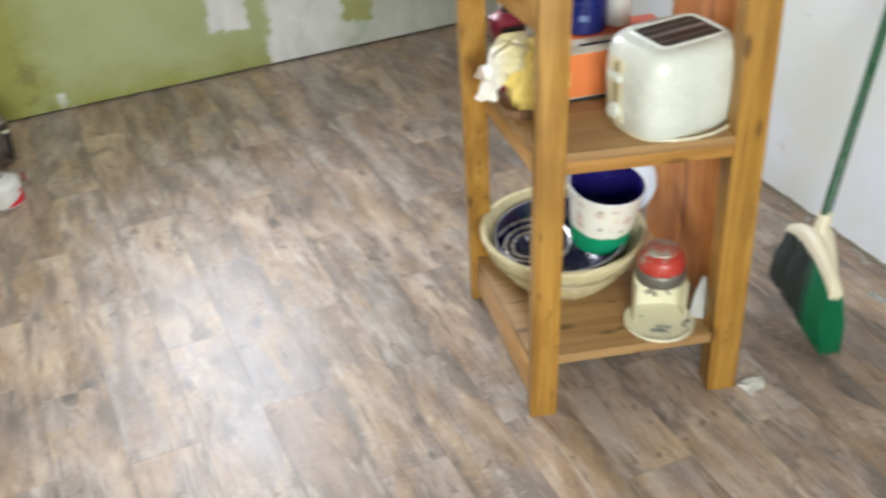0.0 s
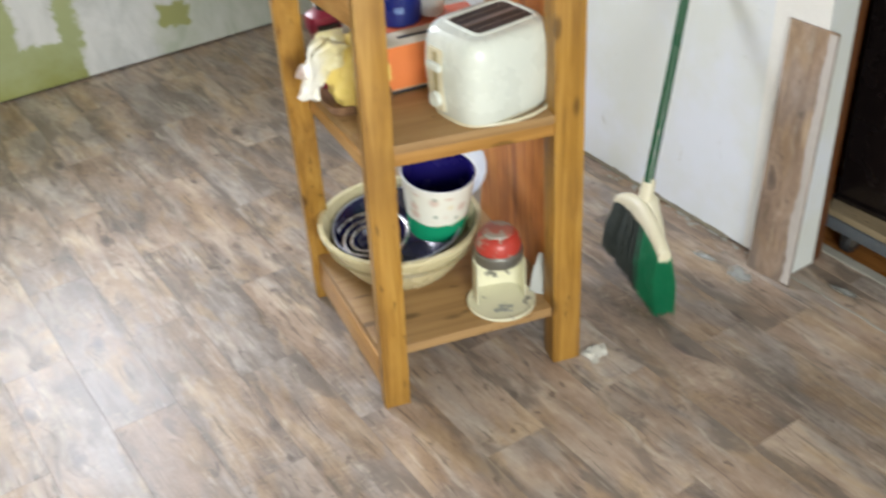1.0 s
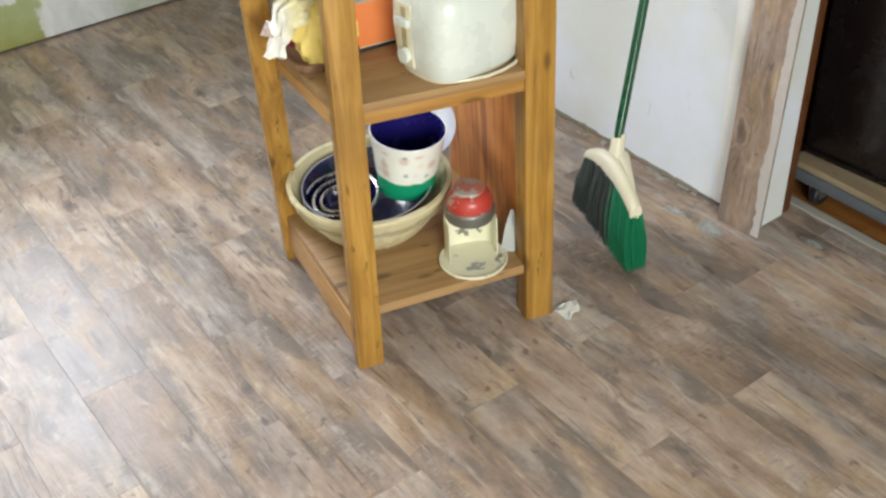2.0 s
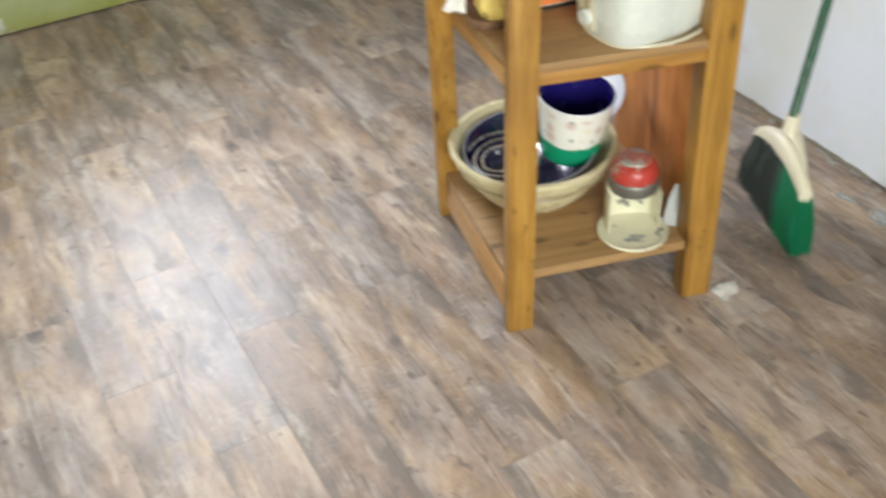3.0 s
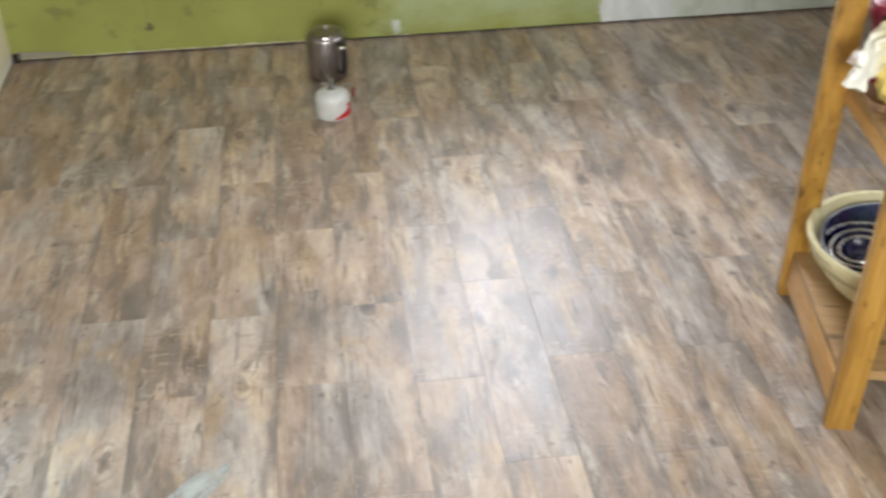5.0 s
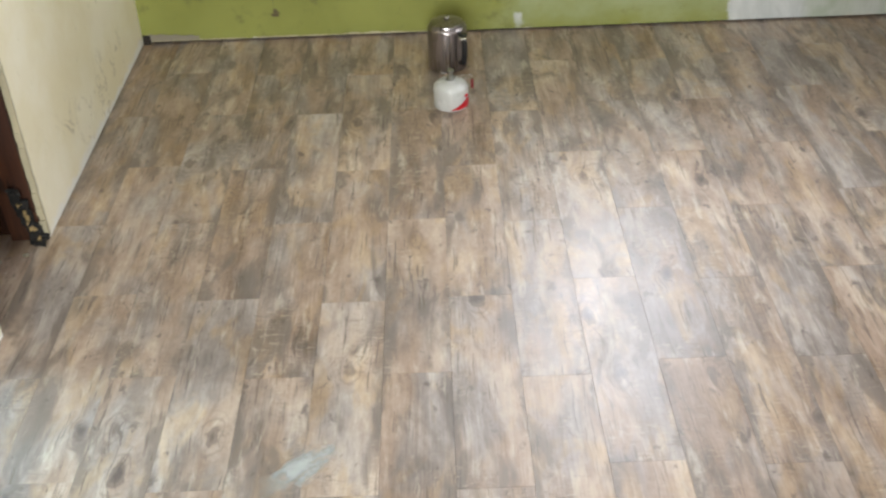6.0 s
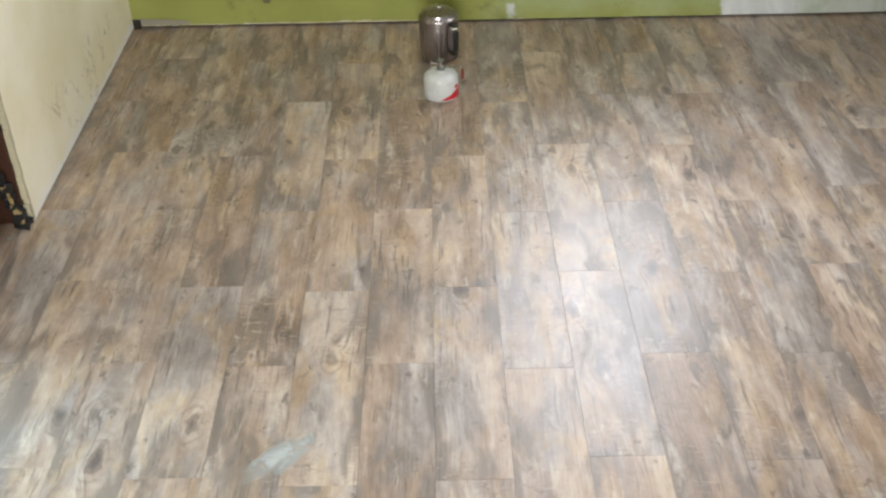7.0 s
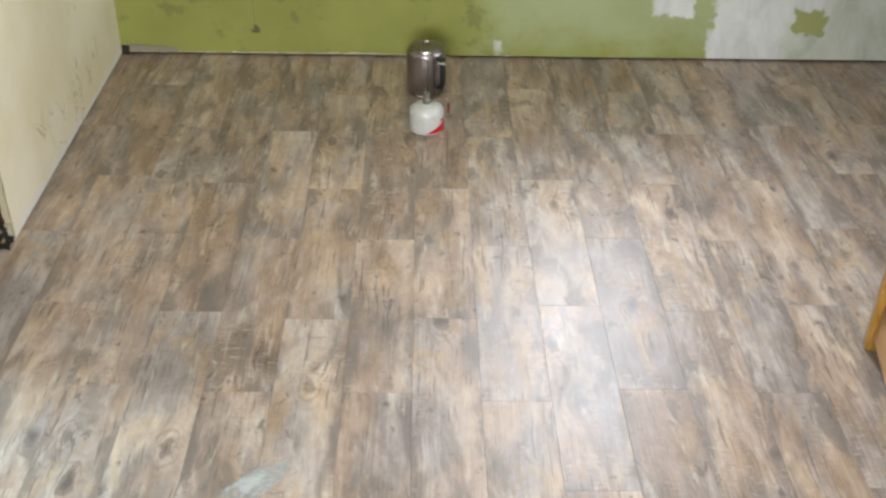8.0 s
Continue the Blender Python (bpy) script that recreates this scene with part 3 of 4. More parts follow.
# east wall with the doorway to a darker room
EY0, EY1 = 0.15, 1.212
wall_east = slab("wall_east", [
    (EAST_X, EAST_X + SKIN, EY1, 2.25, 0.012, TOP), (EAST_X, EAST_X + SKIN, 3.15, NORTH_Y, 0.012, TOP), (EAST_X, EAST_X + SKIN, 2.25, 3.15, 0.012, 1.0), (EAST_X, EAST_X + SKIN, 2.25, 3.15, 1.96, TOP), (EAST_X, EAST_X + SKIN, EY0, EY1, 2.05, TOP), (EAST_X, EAST_X + SKIN, SOUTH_Y, EY0, 0.012, TOP),
    (EAST_X + SKIN, 2.034, EY1 - 0.0, EY1 + 0.012, 0.004, TOP)], WHITE, "white painted wall with pale smears and a bare bottom edge")
slab("wall_core", [
    (EAST_X + SKIN + 0.002, 2.032, EY1 + 0.014, 2.25, 0.0, TOP), (EAST_X + SKIN + 0.002, 2.032, 3.15, NORTH_Y, 0.0, TOP), (EAST_X + SKIN + 0.002, 2.032, 2.25, 3.15, 0.0, 1.0), (EAST_X + SKIN + 0.002, 2.032, 2.25, 3.15, 1.96, TOP), (EAST_X + SKIN + 0.002, 2.032, EY0, EY1, 2.052, TOP),
    (EAST_X + SKIN + 0.002, 2.032, SOUTH_Y, EY0, 0.0, TOP)], STUD, parent=wall_east)
slab("corner_bead", [(EAST_X - 0.0025, EAST_X - 0.0002, EY1, EY1 + 0.15, 0.016, TOP)], TRIM, parent=wall_east)
slab("door_trim", [(2.037, 2.070, 1.218, 1.262, 0.0, 2.1), (2.071, 2.080, 1.222, 1.275, 0.0, 2.1)], VARNISH, parent=wall_east, bevel=0.004)

# unseen south wall behind the walker, its window added to go with the fill light
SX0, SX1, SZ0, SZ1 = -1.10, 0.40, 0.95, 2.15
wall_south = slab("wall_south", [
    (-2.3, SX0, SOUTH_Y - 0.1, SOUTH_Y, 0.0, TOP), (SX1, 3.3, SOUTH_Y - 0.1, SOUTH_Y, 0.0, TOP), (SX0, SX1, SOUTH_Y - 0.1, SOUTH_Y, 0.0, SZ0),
    (SX0, SX1, SOUTH_Y - 0.1, SOUTH_Y, SZ1, TOP)], SOUTH, "unseen pale wall with a wide opening added for fill light")
slab("wall_hall", [(-2.3, -2.2, -2.1, 1.38, 0.0, TOP), (-2.3, -2.2, 1.94, 3.5, 0.0, TOP), (-2.3, -2.2, 1.38, 1.94, 0.0, 0.92), (-2.3, -2.2, 1.38, 1.94, 1.92, TOP), (-2.2, -1.25, 2.62, 2.72, 0.0, TOP)], SOUTH, "pale wall of the passage beyond the doorway")
# dark wood colour stands in for the unlit room beyond the doorway
slab("wall_far_room", [(3.3, 3.4, -2.1, 3.5, 0.0, TOP), (2.078, 3.3, 1.9, 2.0, 0.0, TOP), (2.078, 3.3, -0.6, -0.5, 0.0, TOP)], DARKWOOD, "next room's walls, coloured dark to stand in for its shade")
slab("floor_next_room", [(2.125, 3.4, -2.3, 3.0, -0.10, -0.004)], HALLWOOD, "orange varnished wooden floor of the next room")
slab("threshold", [(2.098, 2.126, EY0, EY1 + 0.06, -0.02, 0.004)], DUST, "pale worn threshold strip", bevel=0.002)

# dust line and crumbs of plaster along the white wall
bm = bmesh.new()
random.seed(8)
for i in range(90):
    y = 1.20 + 1.2 * random.random() ** 1.3
    x = EAST_X - 0.003 - 0.022 * random.random() ** 2
    s = 0.0015 + 0.0042 * random.random() ** 2
    block(bm, x - s, x + s, y - s * 1.8, y + s * 1.8, 0.0002, s * 0.7)
for i in range(26):
    y = 0.35 + i * 0.033
    x = EAST_X + 0.006 + 0.002 * math.sin(i * 1.7)
    block(bm, x - 0.0022, x + 0.0022 + 0.002 * random.random(), y, y + 0.034, 0.0002, 0.0012)
tagged(part("plaster_crumbs", bm, DUST, None, smooth=0), "pale plaster crumbs along the foot of the wall", "debris", "", "stuff")

# ragged plaster foot of the white wall
bm = bmesh.new()
for i in range(70):
    y = EY1 + 0.20 + i * 0.016
    h = 0.013 + 0.016 * max(0, noise.noise(Vector((y * 9, 0, 2)))) + 0.004 * random.random()
    block(bm, EAST_X - 0.004, EAST_X - 0.0004, y, y + 0.0165, 0.004 + 0.004 * random.random(), h)
part("torn_edge", bm, PLASTER, wall_east, "torn grey edge of the plaster", 0)
bm = bmesh.new()
for i in range(60):
    x = -1.12 + i * 0.018
    if x > -0.90 and noise.noise(Vector((x * 6, 3, 2))) < -0.18:
        continue
    h = 0.013 + 0.010 * abs(noise.noise(Vector((x * 14, 1, 2)))) + (0.020 * max(0, (-0.93 - x) / 0.19) if x < -0.93 else 0)
    block(bm, x, x + 0.0185, NORTH_Y - 0.003, NORTH_Y - 0.0004, 0.0095 + 0.003 * random.random(), h)
part("torn_edge", bm, GYPSUM, wall_north, "torn pale edge of the wall board", 0)
bm = bmesh.new()
for i in range(22):
    x = -1.105 + i * 0.008
    h = 0.040 - 0.012 * i / 22 + 0.006 * noise.noise(Vector((x * 40, 5, 1)))
    block(bm, x, x + 0.0082, NORTH_Y - 0.0046, NORTH_Y - 0.0032, 0.012 + 0.004 * random.random(), h)
part("bare_plaster", bm, PLASTER, wall_north, "bare grey-brown plaster at the wall's foot", 0)


# near-black block stands in for the dark hole at the broken corner
bm = bmesh.new()
block(bm, WEST_X + 0.001, WEST_X + 0.030, NORTH_Y - 0.006, NORTH_Y - 0.0035, 0.0005, 0.036, 0.001)
crumple(bm, 0.004, 60, 2.0)
part("broken_corner", bm, STUD, wall_north, "dark block for the shaded hole in the broken wall corner", 0)


# ---- tapered pine stand ----
STAND = pose(0.878, 1.416, 0, 0, 0, -15.5)
LEG_TOP = 1.15


def at_stand(u, v, z, rz=0.0, rx=0.0, ry=0.0):
    return STAND @ pose(u, v, z, rx, ry, rz)


stand = thing("shelf_stand", STAND, "golden pine shelf stand with a red-brown plywood side", "shelf")


def leg(u0, v0, u1, v1, w, d):
    bm = bmesh.new()
    rect = lambda u, v, z: [(u, v, z), (u + w, v, z), (u + w, v + d, z), (u, v + d, z)]
    hexa(bm, rect(u0, v0, 0), rect(u1, v1, LEG_TOP), 0.003)
    return part("leg", bm, PINE, stand, smooth=40)


leg(0.004, 0.0, 0.019, 0.0, 0.058, 0.034)
leg(0.407, 0.004, 0.388, -0.012, 0.065, 0.056)
leg(-0.041, 0.452, -0.098, 0.175, 0.052, 0.034)
leg(0.414, 0.460, 0.396, 0.312, 0.050, 0.030)


def board(name, corners, z0, z1, material, bevel=0.002, label=""):
    bm = bmesh.new()
    hexa(bm, [(*c, z0) for c in corners], [(*c, z1) for c in corners], bevel)
    return part(name, bm, material, stand, label, 40)


board("shelf_board", [(0.010, 0.012), (0.462, 0.016), (0.445, 0.465), (-0.036, 0.450)], 0.131, 0.155, BOARD, label="soiled lower shelf board")
board("shelf_board", [(0.022, 0.006), (0.452, -0.004), (0.425, 0.380), (-0.026, 0.312)], 0.626, 0.646, BOARD, label="soiled middle shelf board")
board("shelf_board", [(0.022, 0.002), (0.450, -0.010), (0.425, 0.330), (-0.035, 0.200)], 1.125, 1.147, BOARD, label="upper shelf board")
board("front_rail", [(0.060, 0.008), (0.402, 0.002), (0.402, 0.022), (0.060, 0.028)], 0.598, 0.6255, PINE_RAIL)
board("side_rail", [(0.004, 0.030), (0.022, 0.030), (-0.014, 0.440), (-0.034, 0.440)], 0.050, 0.1305, PINE_SIDE)
board("side_rail", [(0.012, 0.028), (0.026, 0.028), (-0.012, 0.315), (-0.026, 0.315)], 0.596, 0.6255, PINE_SIDE)
board("side_rail", [(0.014, 0.028), (0.030, 0.028), (-0.020, 0.245), (-0.036, 0.245)], 0.885, 0.945, PINE_SIDE)
bm = bmesh.new()
hexa(bm, [(0.440, 0.055, 0.156), (0.450, 0.055, 0.156), (0.412, 0.458, 0.156), (0.402, 0.458, 0.156)],
     [(0.436, 0.046, 0.625), (0.446, 0.046, 0.625), (0.404, 0.375, 0.625), (0.394, 0.375, 0.625)], 0.001)
part("side_panel", bm, PLY, stand, "red-brown plywood side panel")
bm = bmesh.new()
hexa(bm, [(0.434, 0.046, 0.647), (0.444, 0.046, 0.647), (0.404, 0.372, 0.647), (0.394, 0.372, 0.647)],
     [(0.428, 0.044, 1.12), (0.438, 0.044, 1.12), (0.396, 0.309, 1.12), (0.386, 0.309, 1.12)], 0.001)
part("side_panel", bm, PLY, stand, "red-brown plywood side panel")


# ---- lower shelf ----
def bowl_profile(r0, r1, h, t, lip=0.0):
    out = [(0, 0), (r0, 0), (r0 + 0.004, 0.004)]
    for i in range(1, 9):
        f = i / 8
        out.append((r0 + (r1 - r0) * f ** 0.72, 0.004 + (h - 0.004) * f ** 1.25))
    out += [(r1 + lip, h), (r1 + lip, h + t), (r1 - t, h + t)]
    for i in range(7, -1, -1):
        f = i / 8
        out.append((max(r0 + (r1 - r0) * f ** 0.72 - t, 0.01), 0.004 + t + (h - 0.004) * f ** 1.25))
    out.append((0, 0.004 + t))
    return out


bowl = thing("mixing_bowl", at_stand(0.143, 0.282, 0.1555), "large cream stoneware mixing bowl on the lower shelf, holding nested bowls", "bowl")
bm = bmesh.new()
lathe(bm, bowl_profile(0.080, 0.184, 0.136, 0.008, 0.003), 56)
part("body", bm, CERAMIC, bowl)
for z, r in ((0.104, 0.1728), (0.096, 0.1692)):
    bm = bmesh.new()
    tube(bm, [(r * math.cos(2 * math.pi * i / 48), r * math.sin(2 * math.pi * i / 48), z) for i in range(49)], 0.0016, 6, False)
    part("glaze_band", bm, CERAMIC_BAND, bowl, "thin tan glaze line")

nested = thing("enamel_bowl", at_stand(0.138, 0.282, 0.194, 0, 2, -2), "dark cobalt enamel bowl nested in the stoneware bowl", "bowl")
bm = bmesh.new()
lathe(bm, bowl_profile(0.062, 0.147, 0.090, 0.003), 48)
part("body", bm, COBALT, nested)
bm = bmesh.new()
tube(bm, [(0.1465 * math.cos(2 * math.pi * i / 48), 0.1465 * math.sin(2 * math.pi * i / 48), 0.0925) for i in range(49)], 0.0020, 8, False)
part("rim", bm, RIM, nested, "grey-blue enamel rim")
for u, v, z, r, tilt in ((0.079, 0.277, 0.222, 0.084, -8), (0.075, 0.271, 0.236, 0.062, -10), (0.070, 0.266, 0.248, 0.042, -12)):
    cup = thing("steel_bowl", at_stand(u, v, z, 0, 5, tilt), "small stainless steel bowl nested inside the enamel bowl", "bowl", "nested steel bowls")
    # dark cobalt colour stands in for the dark reflections in the steel
    bm = bmesh.new()
    lathe(bm, bowl_profile(r * 0.55, r, r * 0.60, 0.002), 44)
    part("body", bm, COBALT, cup, "steel bowl wall coloured dark for its reflections")
    bm = bmesh.new()
    tube(bm, [(r * math.cos(2 * math.pi * i / 44), r * math.sin(2 * math.pi * i / 44), r * 0.60 + 0.002) for i in range(45)], 0.0042, 8, False)
    part("rolled_rim", bm, STEEL, cup, "bright rolled steel rim")

pail = thing("enamel_pail", at_stand(0.224, 0.264, 0.267, 20, 7, 0), "white flowered enamel pail with dark blue lining and green foot", "pail")
bm = bmesh.new()
lathe(bm, [(0, 0), (0.060, 0), (0.064, 0.004), (0.069, 0.040), (0.077, 0.105), (0.083, 0.152), (0.085, 0.158)], 48)
part("body", bm, FLOWERS, pail)
bm = bmesh.new()
lathe(bm, [(0.0836, 0.157), (0.0755, 0.106), (0.0675, 0.042), (0.061, 0.008), (0, 0.007)], 48)
part("lining", bm, LINING, pail, "dark cobalt enamel lining")
bm = bmesh.new()
tube(bm, [(0.0838 * math.cos(2 * math.pi * i / 48), 0.0838 * math.sin(2 * math.pi * i / 48), 0.158) for i in range(49)], 0.0017, 8, False)
part("rim", bm, WHITE_RIM, pail, "white enamel rim")

plate = thing("enamel_plate", at_stand(0.292, 0.345, 0.276, -14, 66, 6), "pale blue-white enamel plate leaning behind the pail", "plate")
bm = bmesh.new()
lathe(bm, [(0, 0), (0.056, 0), (0.077, 0.006), (0.078, 0.009), (0.056, 0.003), (0, 0.003)], 40)
bmesh.ops.translate(bm, verts=bm.verts, vec=(0, 0.077, 0))
part("disc", bm, PALE_ENAMEL, plate)

# hand mill with an open front
mill = thing("kitchen_mill", at_stand(0.309, 0.077, 0.1555, -8), "old cream enamel kitchen mill with a worn red cap", "kitchen mill")
bm = bmesh.new()
lathe(bm, [(0, 0), (0.071, 0), (0.076, 0.003), (0.077, 0.008), (0.074, 0.010), (0.069, 0.006), (0, 0.005)], 48)
part("tray", bm, CHIPPED, mill, "chipped cream round tray")
bm = bmesh.new()
outer, inner = [], []
for i in range(21):
    a = radians(-20 + 220 * i / 20)
    cs, sn = math.copysign(abs(math.cos(a)) ** 0.6, math.cos(a)), math.copysign(abs(math.sin(a)) ** 0.6, math.sin(a))
    outer.append((0.057 * cs, 0.018 + 0.046 * sn))
    inner.append((0.0545 * cs, 0.018 + 0.0435 * sn))
loop = outer + inner[::-1]
loft(bm, [[(x, y, z) for x, y in loop] for z in (0.005, 0.05, 0.105)])
part("shell", bm, CHIPPED, mill, "cream enamel shell open at the front")
bm = bmesh.new()
lathe(bm, [(0, 0.104), (0.046, 0.104), (0.052, 0.108), (0.055, 0.116), (0.055, 0.134), (0.052, 0.138), (0, 0.138)], 40)
bmesh.ops.translate(bm, verts=bm.verts, vec=(0, 0.022, 0))
part("collar", bm, GREYMETAL, mill, "grey zinc collar")
bm = bmesh.new()
lathe(bm, [(0, 0.137), (0.050, 0.137), (0.0515, 0.145), (0.049, 0.160), (0.042, 0.172), (0.030, 0.178), (0, 0.180)], 40)
bmesh.ops.translate(bm, verts=bm.verts, vec=(0, 0.022, 0))
part("cap", bm, RED, mill, "worn red painted cap")
bm = bmesh.new()
lathe(bm, [(0, 0.176), (0.036, 0.1765), (0.034, 0.1815), (0.022, 0.186), (0, 0.188)], 32)
bmesh.ops.translate(bm, verts=bm.verts, vec=(0, 0.024, 0))
part("knob", bm, WORNCAP, mill, "dusty worn top")
bm = bmesh.new()
for x, y, s in ((-0.012, -0.035, 0.012), (0.006, -0.040, 0.010), (0.016, -0.028, 0.009), (-0.002, -0.022, 0.008)):
    block(bm, x - s, x + s, y - s * 0.6, y + s * 0.6, 0.0045, 0.0066)
crumple(bm, 0.003, 70, 2)
part("stain", bm, BLADE, mill, "dark bare metal patch", 0)

scraper = thing("metal_scraper", at_stand(0.392, 0.075, 0.157, -20, -12, 8), "grey metal scraper leaning beside the mill", "scraper")
bm = bmesh.new()
loft(bm, [[(-0.016, -0.0015, 0), (0.016, -0.0015, 0), (0.016, 0.0015, 0), (-0.016, 0.0015, 0)], [(-0.014, -0.0015, 0.055), (0.012, -0.0015, 0.055), (0.012, 0.0015, 0.055), (-0.014, 0.0015, 0.055)],
          [(-0.006, -0.0015, 0.10), (0.004, -0.0015, 0.10), (0.004, 0.0015, 0.10), (-0.006, 0.0015, 0.10)]])
part("blade", bm, BLADE, scraper)


# ---- middle shelf ----
MID = 0.6465
toaster = thing("toaster", at_stand(0.299, 0.098, MID, 19), "cream-white two-slot plastic toaster standing on the middle shelf", "toaster")
TL, TW, TH = 0.113, 0.096, 0.178
bm = bmesh.new()
loops = []
for z, s in ((0.008, 0.90), (0.014, 0.935), (0.05, 0.980), (0.095, 1.0), (0.130, 0.985), (0.148, 0.955), (0.160, 0.915), (0.169, 0.865), (0.175, 0.805), (TH, 0.74)):
    loops.append(superloop(TL * (1 - (1 - s) * 0.70), TW * s, z, 3.6, 64))
loft(bm, loops)
part("body", bm, TOASTER, toaster, smooth=50)
bm = bmesh.new()
lathe_loops = [superloop(TL * 0.93, TW * 0.88, 0.0, 2.9, 56), superloop(TL * 0.93, TW * 0.88, 0.009, 2.9, 56)]
loft(bm, lathe_loops)
part("base", bm, TOASTER_END, toaster, "darker cream foot")
# flat plate on the top; the slots' inner shade is its dark colour
bm = bmesh.new()
loft(bm, [superloop(0.070, 0.050, TH - 0.001, 9, 40, 0.008), superloop(0.069, 0.049, TH + 0.0012, 9, 40, 0.008)])
slot_plate = part("slot_plate", bm, SLOT, toaster, "flat dark plate drawing the shade inside the slots")
bm = bmesh.new()
outer_rim = lambda a, z: superloop(0.072 * a, 0.052 * a, z, 8, 48, 0.008)
loft(bm, [outer_rim(1.10, TH - 0.003), outer_rim(1.06, TH + 0.003), outer_rim(1.01, TH + 0.004), outer_rim(0.97, TH + 0.001)], False)
part("slot_rim", bm, TOASTER, toaster, smooth=60)
bm = bmesh.new()
block(bm, -0.060, 0.076, -0.0060, 0.0060, TH + 0.0008, TH + 0.003, 0.001)
part("slot_bar", bm, HEATER, slot_plate, "grey-brown bar between the slots")
for y in (-0.027, 0.027):
    bm = bmesh.new()
    block(bm, -0.058, 0.073, y - 0.0010, y + 0.0010, TH + 0.0010, TH + 0.0022)
    part("guard_wire", bm, HEATER, slot_plate, "thin metal guard wire", 0)
bm = bmesh.new()
block(bm, -TL - 0.001, -TL + 0.014, 0.000, 0.046, 0.016, 0.146, 0.005)
end_panel = part("end_panel", bm, TOASTER_END, toaster, "darker cream control panel")
# raised tan strip carries the soft shading of the lever slot
bm = bmesh.new()
block(bm, -TL - 0.0022, -TL - 0.0006, 0.013, 0.027, 0.058, 0.140)
part("lever_slot", bm, CERAMIC_BAND, end_panel, "narrow tan strip drawing the lever slot's shading")
bm = bmesh.new()
block(bm, -TL - 0.012, -TL - 0.001, 0.000, 0.040, 0.104, 0.120, 0.004)
part("lever", bm, TOASTER, end_panel)
bm = bmesh.new()
lathe(bm, [(0, 0), (0.016, 0), (0.015, 0.009), (0, 0.010)], 28)
bmesh.ops.rotate(bm, verts=bm.verts, matrix=Matrix.Rotation(radians(-90), 3, "Y"))
bmesh.ops.translate(bm, verts=bm.verts, vec=(-TL - 0.001, 0.020, 0.042))
part("dial", bm, TOASTER, end_panel)
cord = thing("power_cord", at_stand(0.297, 0.088, MID, 12), "cream power cord lying along the front edge of the middle shelf", "cord")
bm = bmesh.new()
pts = [(-0.060, -0.072, 0.004), (-0.035, -0.0830, 0.0045), (0.000, -0.0915, 0.0045), (0.040, -0.0900, 0.0045), (0.075, -0.0800, 0.0045), (0.104, -0.062, 0.006), (0.122, -0.036, 0.014), (0.129, -0.010, 0.035)]
fine = []
for a, b in zip(pts, pts[1:]):
    for i in range(4):
        fine.append(tuple(Vector(a).lerp(Vector(b), i / 4)))
tube(bm, fine + [pts[-1]], 0.0036, 8)
part("cable", bm, TOASTER_END, cord)

# wooden tray, bread bag, boxes and tubs behind
tray = thing("wooden_tray", at_stand(0.052, 0.225, MID, 4), "brown wooden tray under the bread bag", "tray")
bm = bmesh.new()
loft(bm, [superloop(0.062, 0.066, 0.0, 4, 40), superloop(0.070, 0.072, 0.010, 4, 40), superloop(0.072, 0.074, 0.022, 4, 40), superloop(0.066, 0.068, 0.022, 4, 40), superloop(0.062, 0.064, 0.012, 4, 40)])
part("body", bm, TRAY, tray)

bag = thing("bread_bag", at_stand(0.048, 0.190, MID + 0.013, 10), "yellow plastic bread bag with twisted white end over shelf edge", "bag")


def pleat(a, f, k=1.0):
    """Folds of a gathered bag round its axis."""
    return 1 + k * (0.16 * math.cos(5 * a + 4 * f) + 0.09 * math.cos(9 * a - 7 * f) + 0.05 * math.cos(17 * a + 3 * f))


bm = bmesh.new()
loops = []
for i in range(17):
    f = i / 16
    s = math.sin(math.pi * min(1, 0.14 + f * 0.80)) ** 0.5
    loops.append([((0.062 * s * math.cos(a)) * pleat(a, f, 0.7) + 0.008, 0.052 * s * math.sin(a) * pleat(a, f, 0.7), 0.002 + 0.135 * f) for a in [2 * math.pi * k / 48 for k in range(48)]])
loft(bm, loops)
crumple(bm, 0.010, 30, 1.0), crumple(bm, 0.003, 90, 4.0)
part("loaf_end", bm, BAG, bag, smooth=60)
bm = bmesh.new()
path = [(-0.020, -0.006, 0.104), (-0.042, -0.010, 0.124), (-0.066, -0.016, 0.116), (-0.084, -0.022, 0.098), (-0.100, -0.026, 0.074), (-0.110, -0.030, 0.054)]
rads = [0.022, 0.034, 0.034, 0.022, 0.013, 0.018]
loops = []
for i in range(26):
    g = i / 25 * 5
    m, k = min(int(g), 4), g - min(int(g), 4)
    p = Vector(path[m]).lerp(Vector(path[m + 1]), k)
    r = rads[m] + (rads[m + 1] - rads[m]) * k
    d = (Vector(path[m + 1]) - Vector(path[m])).normalized()
    u = d.cross(Vector((0, 1, 0))).normalized()
    w = d.cross(u)
    loops.append([tuple(p + r * pleat(a, i / 25, 1.3) * (math.cos(a) * u + 0.8 * math.sin(a) * w)) for a in [2 * math.pi * q / 48 for q in range(48)]])
loft(bm, loops)
crumple(bm, 0.011, 26, 7.0), crumple(bm, 0.007, 58, 5.0), crumple(bm, 0.003, 110, 3.0)
part("twisted_end", bm, BAGWRAP, bag, "cream-white twisted bag end", 60)
bm = bmesh.new()
loft(bm, [[(-0.090, -0.03, 0.078), (-0.134, -0.03, 0.100), (-0.133, -0.027, 0.103), (-0.088, -0.026, 0.081)], [(-0.080, -0.004, 0.098), (-0.106, -0.010, 0.112), (-0.105, -0.007, 0.115), (-0.078, -0.001, 0.101)]])
crumple(bm, 0.008, 60, 5.0)
part("film_flap", bm, FILM, bag, "thin pinkish film flap", 0)

